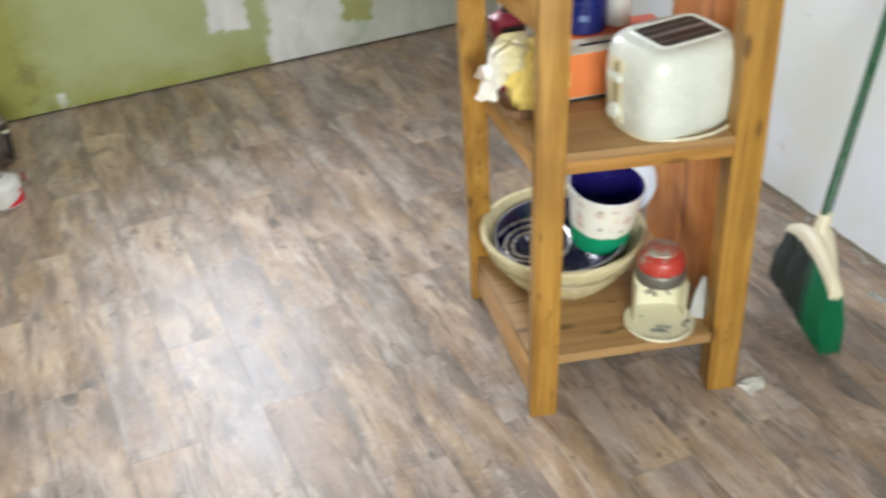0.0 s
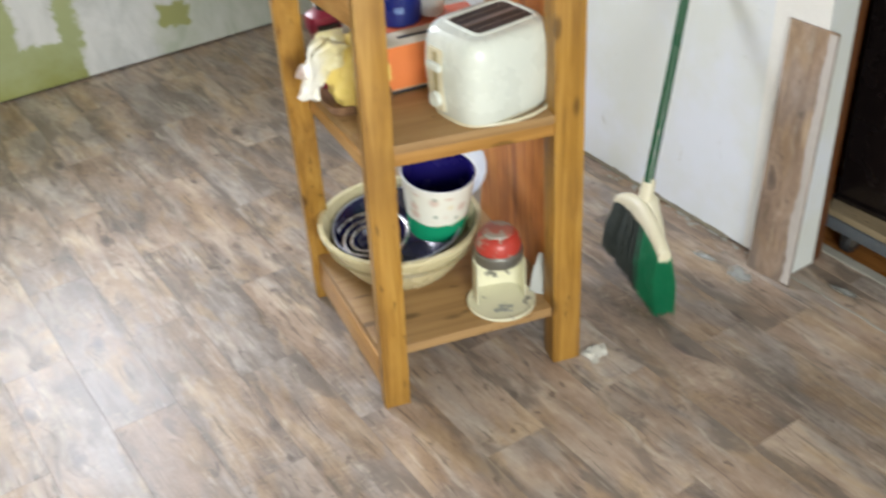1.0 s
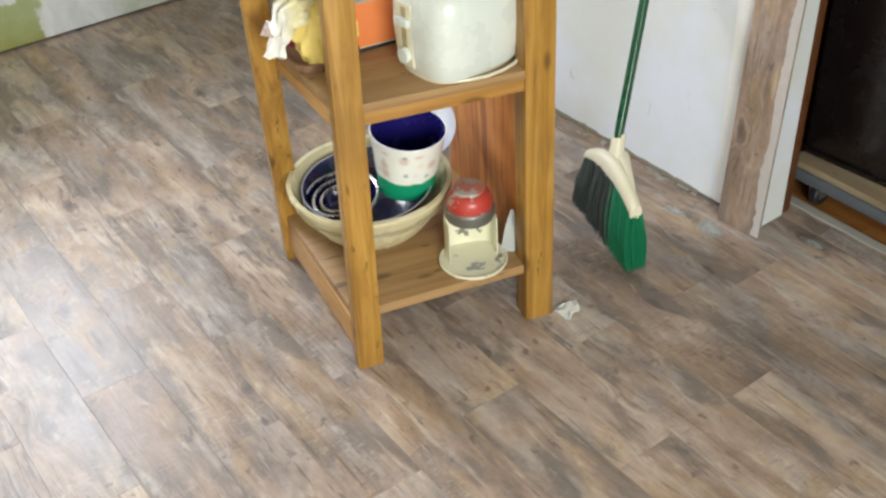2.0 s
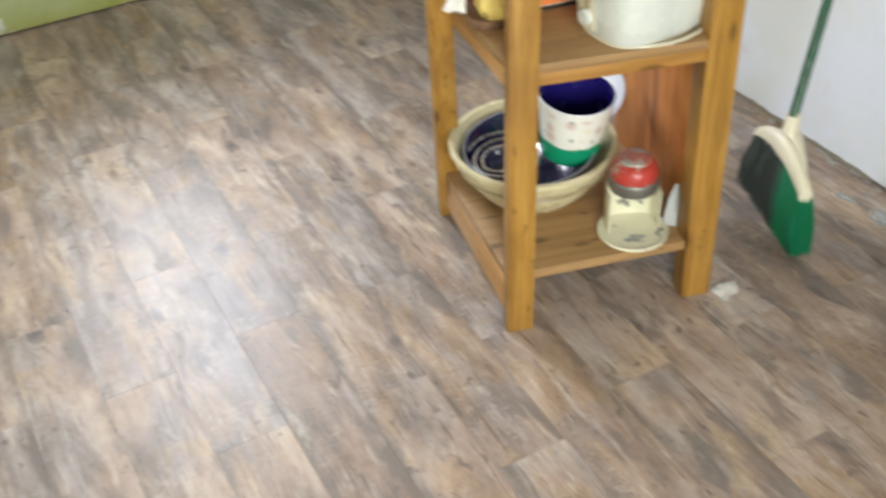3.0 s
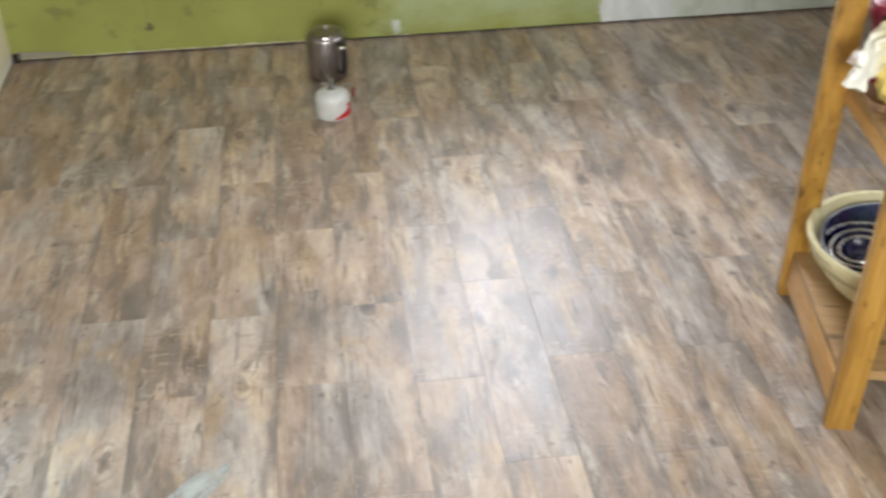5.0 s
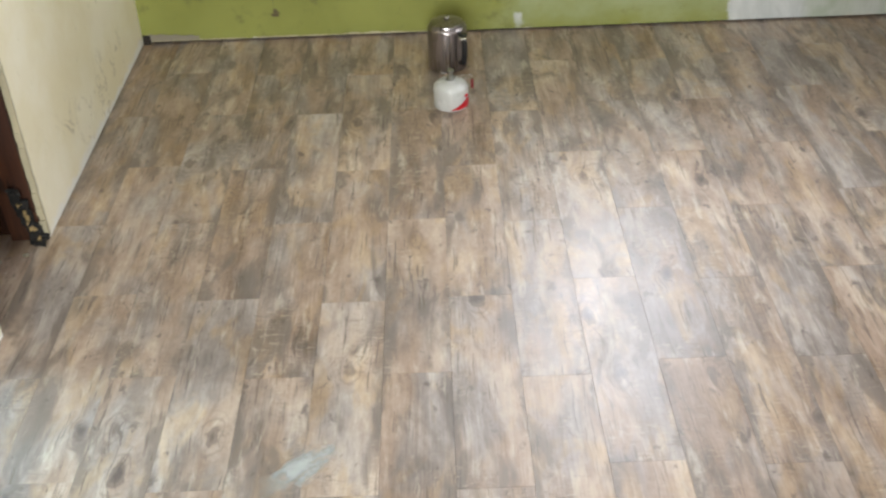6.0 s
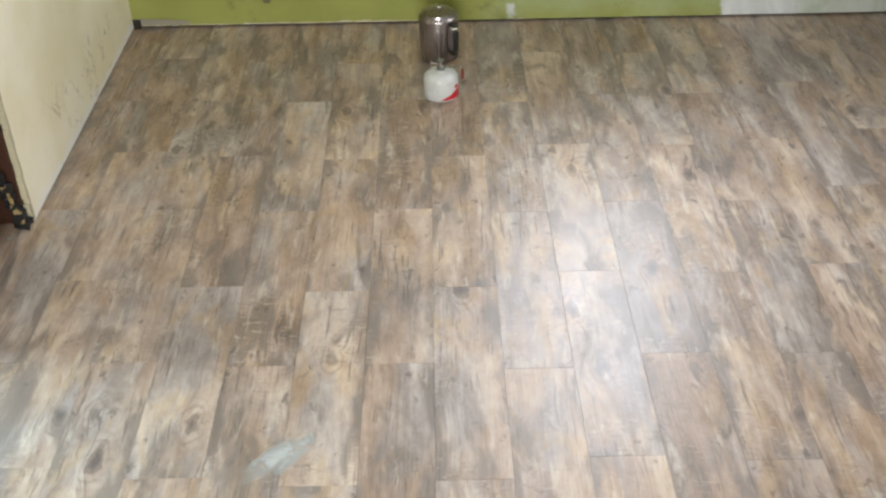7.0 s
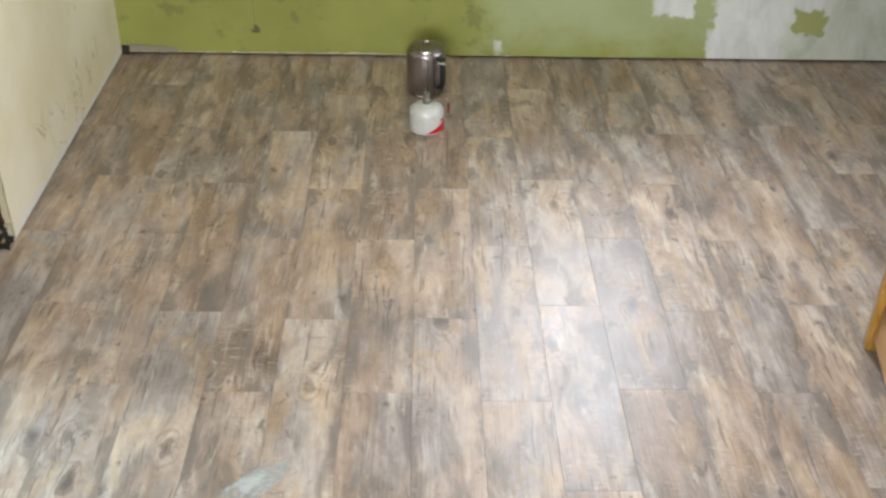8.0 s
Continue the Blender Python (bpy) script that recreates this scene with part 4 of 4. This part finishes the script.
pack = thing("cardboard_pack", at_stand(0.235, 0.290, MID, 6), "orange-fronted cardboard pack with a pale worn top", "box")
bm = bmesh.new()
block(bm, -0.125, 0.125, -0.070, 0.070, 0.006, 0.104, 0.003)
part("carton", bm, CARD, pack)
bm = bmesh.new()
block(bm, -0.122, 0.122, -0.0716, -0.0702, 0.010, 0.1025, 0.0)
part("printed_front", bm, ORANGE, pack, "bright orange printed front", 0)
bm = bmesh.new()
block(bm, -0.122, 0.122, -0.002, 0.066, 0.1042, 0.1056, 0.0)
part("printed_top", bm, REDCARD, pack, "red-orange printed strip", 0)
bm = bmesh.new()
block(bm, -0.080, 0.030, -0.040, -0.030, 0.1042, 0.1052)
part("black_bar", bm, BLACK, pack, "black printed bar", 0)
# thin black slab stands in for the contact shade under the carton
bm = bmesh.new()
block(bm, -0.124, 0.124, -0.071, 0.069, 0.0, 0.0062, 0.001)
part("shadow_foot", bm, BLACK, pack, "black sheet standing in for the shade under the pack")

tub = thing("blue_tub", at_stand(0.190, 0.334, MID + 0.1058), "deep blue plastic tub with small pale lettering marks", "tub")
bm = bmesh.new()
lathe(bm, [(0, 0), (0.044, 0), (0.047, 0.004), (0.049, 0.14), (0.049, 0.150), (0, 0.150)], 40)
tub_body = part("body", bm, BLUE, tub)
bm = bmesh.new()
lathe(bm, [(0, 0.1505), (0.052, 0.1505), (0.052, 0.164), (0.048, 0.168), (0, 0.168)], 40)
part("lid", bm, WHITEPLASTIC, tub, "white lid")
for k in range(3):
    bm = bmesh.new()
    a = radians(-112 + k * 8)
    block(bm, -0.0022, 0.0022, -0.0006, 0.0006, 0.030, 0.043)
    bmesh.ops.rotate(bm, verts=bm.verts, matrix=Matrix.Rotation(a + radians(90), 3, "Z"))
    bmesh.ops.translate(bm, verts=bm.verts, vec=(0.0474 * math.cos(a), 0.0474 * math.sin(a), 0))
    part("letter_bar", bm, PALEBLUE, tub_body, "pale blue print bar", 0)

bottle = thing("white_bottle", at_stand(0.264, 0.338, MID + 0.1058), "white plastic bottle beside the blue tub", "bottle")
bm = bmesh.new()
lathe(bm, [(0, 0), (0.024, 0), (0.026, 0.004), (0.026, 0.10), (0.018, 0.118), (0.011, 0.124), (0.011, 0.135), (0, 0.135)], 32)
part("body", bm, WHITEPLASTIC, bottle)
bm = bmesh.new()
lathe(bm, [(0, 0.1355), (0.013, 0.1355), (0.013, 0.155), (0, 0.156)], 28)
part("cap", bm, WHITE_RIM, bottle)

jar = thing("plastic_jar", at_stand(0.058, 0.328, MID - 0.0), "pale grey-white plastic jar with blue marks behind the bread bag", "jar")
bm = bmesh.new()
lathe(bm, [(0, 0), (0.040, 0), (0.043, 0.004), (0.045, 0.175), (0.040, 0.190), (0, 0.190)], 40)
part("body", bm, WHITEPLASTIC, jar)
bm = bmesh.new()
for k in range(4):
    a = radians(-62 + 5 * (k % 2))
    block(bm, 0.0445 * math.cos(a) - 0.006, 0.0445 * math.cos(a) + 0.006, 0.0445 * math.sin(a) - 0.004, 0.0445 * math.sin(a) + 0.004, 0.08 + k * 0.024, 0.094 + k * 0.024, 0.001)
part("printed_mark", bm, BLUE, jar, "blue printed marks")

mixer = thing("hand_blender", at_stand(0.022, 0.292, MID, 15), "plum-pink appliance base with a black upright handle", "appliance")
bm = bmesh.new()
loft(bm, [superloop(0.026, 0.024, 0.0, 3, 32), superloop(0.026, 0.024, 0.12, 3, 32), superloop(0.036, 0.030, 0.14, 3, 32), superloop(0.034, 0.028, 0.165, 3, 32), superloop(0.018, 0.016, 0.176, 3, 32)])
part("base", bm, PLUM, mixer)
bm = bmesh.new()
tube(bm, [(0, 0, 0.174), (0.0, 0.0, 0.24), (-0.004, 0, 0.33)], [0.014, 0.0125, 0.014], 16)
part("handle", bm, BLACK, mixer, "black upright handle")
bm = bmesh.new()
block(bm, -0.028, 0.020, -0.0335, -0.024, 0.142, 0.152, 0.003)
part("trim_strip", bm, BLACK, mixer, "black trim strip")


# ---- broom against the white wall ----
broom = thing("broom", pose(1.70, 1.45, 0), "angle broom with green pole, cream head, charcoal and green bristles", "broom")
J = Vector((0.0, 0.022, 0.246))
bm = bmesh.new()
tube(bm, [J + Vector((-0.014, -0.008, 0.008)), J + Vector((0.10, 0.056, 0.25)), J + Vector((0.232, 0.132, 0.55)), J + Vector((0.236, 0.62, 1.02))][:3], 0.0118, 16)
part("pole", bm, BROOMGREEN, broom, "green painted metal pole")
bm = bmesh.new()
tube(bm, [J + Vector((-0.024, -0.013, -0.040)), J + Vector((-0.016, -0.009, -0.012)), J + Vector((-0.005, -0.003, 0.014))], [0.020, 0.0180, 0.0165], 20)
part("socket", bm, BROOMCREAM, broom)
# head: a bowed cream bar from the high shoulder down to the low tip
HA, HM, HB = Vector((-0.030, 0.092, 0.172)), Vector((-0.035, 0.00, 0.205)), Vector((-0.083, -0.127, 0.139))
bm = bmesh.new()
loops = []
for i in range(17):
    f = i / 16
    p = HA * (1 - f) ** 2 + HM * 2 * f * (1 - f) * 1.06 + HB * f ** 2
    w = 0.020 - 0.003 * abs(2 * f - 1)
    h = 0.020 + 0.014 * math.sin(math.pi * f)
    d = Vector((0.30, 0.95, 0)).normalized()
    n = Vector((0.95, -0.30, 0))
    loops.append([tuple(p + n * w * math.cos(a) + Vector((0, 0, 1)) * h * math.sin(a)) for a in [2 * math.pi * k / 14 for k in range(14)]])
loft(bm, loops)
part("head", bm, BROOMCREAM, broom, "bowed cream plastic head", 60)
# slotted web from the socket down to the low end of the head
bm = bmesh.new()
web = [Vector((-0.014, -0.006, 0.212)), Vector((-0.030, -0.034, 0.206)), Vector((-0.052, -0.074, 0.190)), Vector((-0.079, -0.115, 0.154))]
loops = []
for p, w, h in zip(web, (0.017, 0.012, 0.009, 0.010), (0.016, 0.011, 0.009, 0.008)):
    loops.append([tuple(p + Vector((0.95, -0.30, 0)) * w * math.cos(a) + Vector((0.0, 0.55, 0.83)) * h * math.sin(a)) for a in [2 * math.pi * k / 14 for k in range(14)]])
loft(bm, loops)
part("web", bm, BROOMCREAM, broom, "cream slotted web under the socket", 60)
random.seed(21)
T0, T1 = Vector((-0.045, 0.112, 0.042)), Vector((-0.114, -0.176, 0.001))


def bristles(f0, f1, count, material, label):
    bm = bmesh.new()
    for i in range(count):
        f = f0 + (f1 - f0) * random.random()
        p = HA * (1 - f) ** 2 + HM * 2 * f * (1 - f) * 1.06 + HB * f ** 2
        n = Vector((0.95, -0.30, 0)) * random.uniform(-0.017, 0.017)
        q = T0.lerp(T1, min(1, max(0, f + random.uniform(-0.02, 0.02)))) + n * 1.5 + Vector((0, 0, random.uniform(0, 0.012)))
        m = p.lerp(q, 0.55) + Vector((0, random.uniform(-0.004, 0.004), 0))
        tube(bm, [p + n, m + n, q], [0.0017, 0.0017, 0.0011], 3, False)
    return part("bristles", bm, material, broom, label, 0)


bristles(0.02, 0.67, 900, BRISTLE_DARK, "charcoal bristles")
bristles(0.60, 0.98, 640, BRISTLE_GREEN, "green bristles")


# ---- spare plank leaning on the wall's end, dolly beyond the doorway ----
spare = thing("spare_plank", pose(1.905, 1.243, 0.002, 0, 3.0, 4), "spare wood-look vinyl plank leaning upright on the white wall", "plank")
bm = bmesh.new()
block(bm, -0.062, 0.062, 0.0, 0.660, -0.003, 0.003, 0.001)
face = part("plank", bm, SPARE, spare)
face.matrix_local = Matrix(((0, 0, 1, 0), (1, 0, 0, 0), (0, 1, 0, 0), (0, 0, 0, 1)))
bm = bmesh.new()
random.seed(3)
for i in range(112):
    z = 0.006 + i * 0.0058
    w = 0.023 + 0.008 * noise.noise(Vector((z * 9, 4, 1))) + 0.004 * noise.noise(Vector((z * 50, 2, 5)))
    block(bm, -0.0042, -0.0032, -0.0615, -0.0615 + max(w, 0.004), z, z + 0.0059)
part("worn_edge", bm, EDGE, spare, "chalky whitened edge", 0)

dolly = thing("furniture_dolly", pose(2.20, 0.85, 0), "raw plywood furniture dolly with grey edging on black casters", "dolly")
bm = bmesh.new()
block(bm, -0.090, 0.50, -0.55, 0.415, 0.104, 0.122, 0.002)
part("deck", bm, PLYTOP, dolly, "raw plywood deck")
bm = bmesh.new()
block(bm, -0.096, 0.50, -0.55, 0.417, 0.072, 0.1035, 0.004)
part("edging", bm, GREYEDGE, dolly, "grey carpet edging")
for x, y in ((-0.045, 0.345), (-0.045, -0.48), (0.44, 0.345), (0.44, -0.48)):
    bm = bmesh.new()
    lathe(bm, [(0, -0.013), (0.026, -0.013), (0.031, -0.008), (0.031, 0.008), (0.026, 0.013), (0, 0.013)], 24)
    bmesh.ops.rotate(bm, verts=bm.verts, matrix=Matrix.Rotation(radians(90), 3, "X"))
    bmesh.ops.translate(bm, verts=bm.verts, vec=(x, y, 0.0285))
    w = part("wheel", bm, RUBBER, dolly, "black rubber wheel")
    bm = bmesh.new()
    block(bm, x - 0.02, x + 0.02, y - 0.018, y - 0.0145, 0.026, 0.0715)
    part("fork", bm, GREYMETAL, dolly, "metal caster fork", 0)
    bm = bmesh.new()
    block(bm, x - 0.02, x + 0.02, y + 0.0145, y + 0.018, 0.026, 0.0715)
    part("fork", bm, GREYMETAL, dolly, "metal caster fork", 0)

cabinet = thing("dark_cabinet", pose(2.245, 0.85, 0.1225, 0, 0, 4), "glossy black-brown cabinet standing on the dolly", "cabinet")
bm = bmesh.new()
block(bm, -0.055, 0.40, -0.50, 0.42, 0.012, 1.45, 0.006)
part("carcass", bm, BLACKGLOSS, cabinet)
bm = bmesh.new()
block(bm, -0.062, 0.40, -0.50, 0.425, 0.0, 0.0125, 0.002)
part("base_strip", bm, BLACKGLOSS, cabinet, "glossy base strip")


# ---- coffee pot and gas canister on the floor ----
pot = thing("coffee_pot", pose(-0.058, 3.232, 0, 0, 0, 0), "dull stainless steel coffee pot with a lid, standing on the floor", "coffee pot")
bm = bmesh.new()
lathe(bm, [(0, 0), (0.058, 0), (0.063, 0.003), (0.0645, 0.010), (0.0645, 0.138), (0.0635, 0.143), (0.058, 0.150), (0, 0.152)], 48)
part("body", bm, POTSTEEL, pot)
bm = bmesh.new()
lathe(bm, [(0, 0.151), (0.056, 0.151), (0.054, 0.157), (0.040, 0.164), (0.016, 0.167), (0, 0.167)], 40)
pot_lid = part("lid", bm, POTSTEEL, pot)
bm = bmesh.new()
lathe(bm, [(0, 0.166), (0.008, 0.166), (0.011, 0.173), (0.009, 0.177), (0, 0.178)], 20)
part("lid_knob", bm, STEEL, pot_lid)
bm = bmesh.new()
hx, hy = 0.052, -0.055
block(bm, hx - 0.011, hx + 0.011, hy - 0.020, hy + 0.004, 0.128, 0.140, 0.003)
part("hinge", bm, BLACK, pot, "black hinge block")
bm = bmesh.new()
tube(bm, [(0.036, -0.052, 0.135), (0.048, -0.074, 0.134), (0.054, -0.086, 0.122), (0.054, -0.086, 0.07), (0.050, -0.080, 0.045), (0.040, -0.056, 0.036)], [0.007, 0.008, 0.0095, 0.0095, 0.008, 0.006], 12)
pot_handle = part("handle", bm, BLACK, pot, "black plastic handle")
bm = bmesh.new()
block(bm, 0.037, 0.062, -0.090, -0.066, 0.128, 0.136, 0.003)
part("handle_cap", bm, STEEL, pot_handle, "bright steel handle cap")

can = thing("gas_canister", pose(-0.055, 2.952, 0, 0, 0, 0), "white camping gas canister with red stripe and folded burner", "gas canister")
CR = 0.054
bm = bmesh.new()
lathe(bm, [(0, 0.003), (0.046, 0.003), (0.049, 0.0), (0.0525, 0.002), (CR, 0.008), (CR, 0.060), (0.052, 0.070), (0.044, 0.078), (0.030, 0.083), (0.016, 0.085), (0.014, 0.088), (0, 0.088)], 48)
part("body", bm, CANWHITE, can)
bm = bmesh.new()
lo, hi = [], []
for i in range(25):
    f = i / 24
    a = radians(-92 + 112 * f)
    r = CR + 0.0006
    lo.append((r * math.cos(a), r * math.sin(a), 0.007))
    hi.append((r * math.cos(a), r * math.sin(a), 0.008 + 0.030 * min(1, f * 1.7)))
vs = [[bm.verts.new(p) for p in loop] for loop in (lo, hi)]
for i in range(24):
    bm.faces.new((vs[0][i], vs[0][i + 1], vs[1][i + 1], vs[1][i]))
part("red_stripe", bm, CANRED, can, "slanting red printed stripe", 0)
bm = bmesh.new()
for k, (a, z) in enumerate(((-38, 0.050), (-34, 0.050), (-30, 0.051), (-26, 0.051))):
    r = CR + 0.0007
    block(bm, r * math.cos(radians(a)) - 0.0012, r * math.cos(radians(a)) + 0.0012, r * math.sin(radians(a)) - 0.0012, r * math.sin(radians(a)) + 0.0012, z - 0.008, z)
part("letter_bar", bm, CANRED, can, "small red print bars", 0)
bm = bmesh.new()
lathe(bm, [(0, 0.086), (0.013, 0.086), (0.013, 0.098), (0.008, 0.102), (0.006, 0.114), (0.011, 0.116), (0.011, 0.120), (0, 0.120)], 20)
valve = part("burner", bm, GREYMETAL, can, "grey metal burner head")
bm = bmesh.new()
tube(bm, [(0.010, 0, 0.098), (0.036, -0.012, 0.106), (0.066, -0.016, 0.110), (0.068, -0.010, 0.098), (0.036, -0.006, 0.094), (0.010, 0, 0.094)], 0.0014, 8)
part("wire_handle", bm, STEEL, valve, "folded wire control handle")
for a in (100, 190, 260):
    bm = bmesh.new()
    c, s = math.cos(radians(a)), math.sin(radians(a))
    tube(bm, [(0.006 * c, 0.006 * s, 0.108), (0.030 * c, 0.030 * s, 0.112), (0.034 * c, 0.034 * s, 0.124)], 0.0017, 6)
    part("pot_arm", bm, STEEL, valve, "thin steel pot support")
bm = bmesh.new()
block(bm, 0.061, 0.071, -0.018, -0.006, 0.062, 0.092, 0.003)
part("igniter_knob", bm, KNOBRED, can, "small dark red knob")


# ---- loose bits on the floor ----
def smear(name, x, y, rx, ry, turn, lift, material, label):
    """A thin wiped sheet of filler lying on the planks."""
    bm = bmesh.new()
    ring = [(math.cos(2 * math.pi * i / 32), math.sin(2 * math.pi * i / 32)) for i in range(32)]
    loft(bm, [[(p[0], p[1], 0.0002) for p in ring], [(p[0] * 0.99, p[1] * 0.99, lift) for p in ring]])
    ob = part(name, bm, material, None, "", 0)
    ob.matrix_world = pose(x, y, 0, 0, 0, turn) @ Matrix.Diagonal((rx, ry, 1, 1))
    return tagged(ob, label, "smear")


smear("plaster_smear", -0.395, 1.436, 0.135, 0.062, 38, 0.0008, COMPOUND, "pale dried plaster smear on the vinyl planks")
smear("plaster_smear", 1.855, 1.292, 0.070, 0.055, 60, 0.0008, COMPOUND, "pale dried plaster smear beside the wall")
smear("plaster_smear", 1.845, 1.400, 0.060, 0.026, 95, 0.0010, COMPOUND, "thin pale plaster smear beside the wall")
smear("plaster_smear", 2.005, 1.085, 0.070, 0.022, 100, 0.0008, COMPOUND, "pale dusty smear in the doorway")
scrap = thing("plastic_scrap", pose(1.368, 1.280, 0.001, 0, 0, 20), "crumpled scrap of clear plastic wrap beside the stand's leg", "plastic scrap")
bm = bmesh.new()
bmesh.ops.create_icosphere(bm, subdivisions=3, radius=0.024)
for v in bm.verts:
    v.co = Vector((v.co.x * 1.35, v.co.y * 0.9, v.co.z * 0.20 + 0.003))
crumple(bm, 0.016, 46, 2.0), crumple(bm, 0.007, 120, 6.0)
for v in bm.verts:
    v.co.z = max(v.co.z, 0.0)
part("crumple", bm, PAPER, scrap, smooth=0)

stub = thing("charred_stub", pose(-1.165, 2.262, 0, 0, 0, 0), "charred black wood stub with plaster flecks inside the cut-out", "debris")
bm = bmesh.new()
random.seed(17)
spine = [Vector((0.014 - 0.030 * f, 0.014 - 0.026 * f, 0.175 * f)) for f in [i / 22 for i in range(23)]]
tube(bm, spine, [(0.023 - 0.016 * i / 22) * random.uniform(0.55, 1.35) for i in range(23)], 16)
crumple(bm, 0.016, 48, 3.0), crumple(bm, 0.008, 120, 1.0)
part("stick", bm, CHAR, stub, smooth=0)
for i in range(16):
    bm = bmesh.new()
    f = 0.12 + 0.80 * random.random()
    p = Vector((0.014 - 0.030 * f, 0.014 - 0.026 * f, 0.175 * f)) + Vector((random.uniform(0.004, 0.014), random.uniform(-0.022, -0.010), 0))
    s, h = random.uniform(0.0015, 0.0050), random.uniform(0.004, 0.013)
    block(bm, -s, s, -s * 0.6, s * 0.6, -h / 2, h / 2)
    bmesh.ops.rotate(bm, verts=bm.verts, matrix=Matrix.Rotation(random.uniform(-0.7, 0.7), 3, "X"))
    bmesh.ops.translate(bm, verts=bm.verts, vec=p)
    crumple(bm, 0.005, 110, i)
    part("shard", bm, SHARD, stub, "tan splintered shard", 0)
for k, (x, y, s) in enumerate(((-1.24, 2.17, 0.016), (-1.28, 2.12, 0.022), (-1.22, 2.08, 0.010), (-1.30, 2.22, 0.018), (-1.17, 2.205, 0.009))):
    lump = thing("plaster_lump", pose(x, y, 0.0, 0, 0, 40 * k), "broken tan plaster lump on the floor of the cut-out", "debris", "plaster lumps")
    bm = bmesh.new()
    bmesh.ops.create_icosphere(bm, subdivisions=2, radius=s)
    for v in bm.verts:
        v.co.z = v.co.z * 0.6 + s * 0.45
    crumple(bm, s * 0.5, 60, k)
    for v in bm.verts:
        v.co.z = max(v.co.z, 0.0)
    part("chunk", bm, PLASTER, lump, smooth=0)


# ---- floor planks ----
PW, PL = 0.152, 0.6096
ENDS = {-8: 0.514, -7: 0.20, -6: 0.505, -5: 0.164, -4: 0.485, -3: 0.136, -2: 0.484, -1: 0.143, 0: 0.459, 1: 0.197, 2: 0.50, 3: 0.178, 4: 0.491, 5: 0.206,
        6: 0.555, 7: 0.25, 8: 0.57, 9: 0.248, 10: 0.55}


def plank_mesh(length, width, c=0.0002):
    bm = bmesh.new()
    x, y = width / 2 - 0.00012, length / 2 - 0.0002
    loop = lambda dx, dy, z: [(-dx, -dy, z), (dx, -dy, z), (dx, dy, z), (-dx, dy, z)]
    loft(bm, [loop(x, y, -0.0058), loop(x, y, -0.0009), loop(x - c, y - c, 0.0)])
    return finish("plank", bm, PLANK, 0)


shared, worn = plank_mesh(PL, PW), plank_mesh(PL, PW, 0.0011)
for col in range(-14, 14):
    x = 0.063 + PW * (col + 0.5)
    width = PW
    if x + PW / 2 > 2.098:
        width = 2.098 - (x - PW / 2)
        x = 2.098 - width / 2
    if width < 0.02:
        continue
    start = ENDS.get(col, (0.17, 0.49)[col % 2]) - 5 * PL
    for row in range(12):
        y0, y1 = max(start + row * PL, -2.09), min(start + (row + 1) * PL, 3.515)
        if y1 - y0 < 0.03 or (x < -1.45 and y0 > 2.6):
            continue
        open_seam = x > 1.1 and y1 < 1.9
        if y1 - y0 > PL - 0.001 and width == PW:
            me = worn if open_seam else shared
        else:
            me = plank_mesh(y1 - y0, width, 0.0011 if open_seam else 0.0002)
        ob = new("plank", me)
        ob.parent = floor
        ob.location = (x, (y0 + y1) / 2, 0)
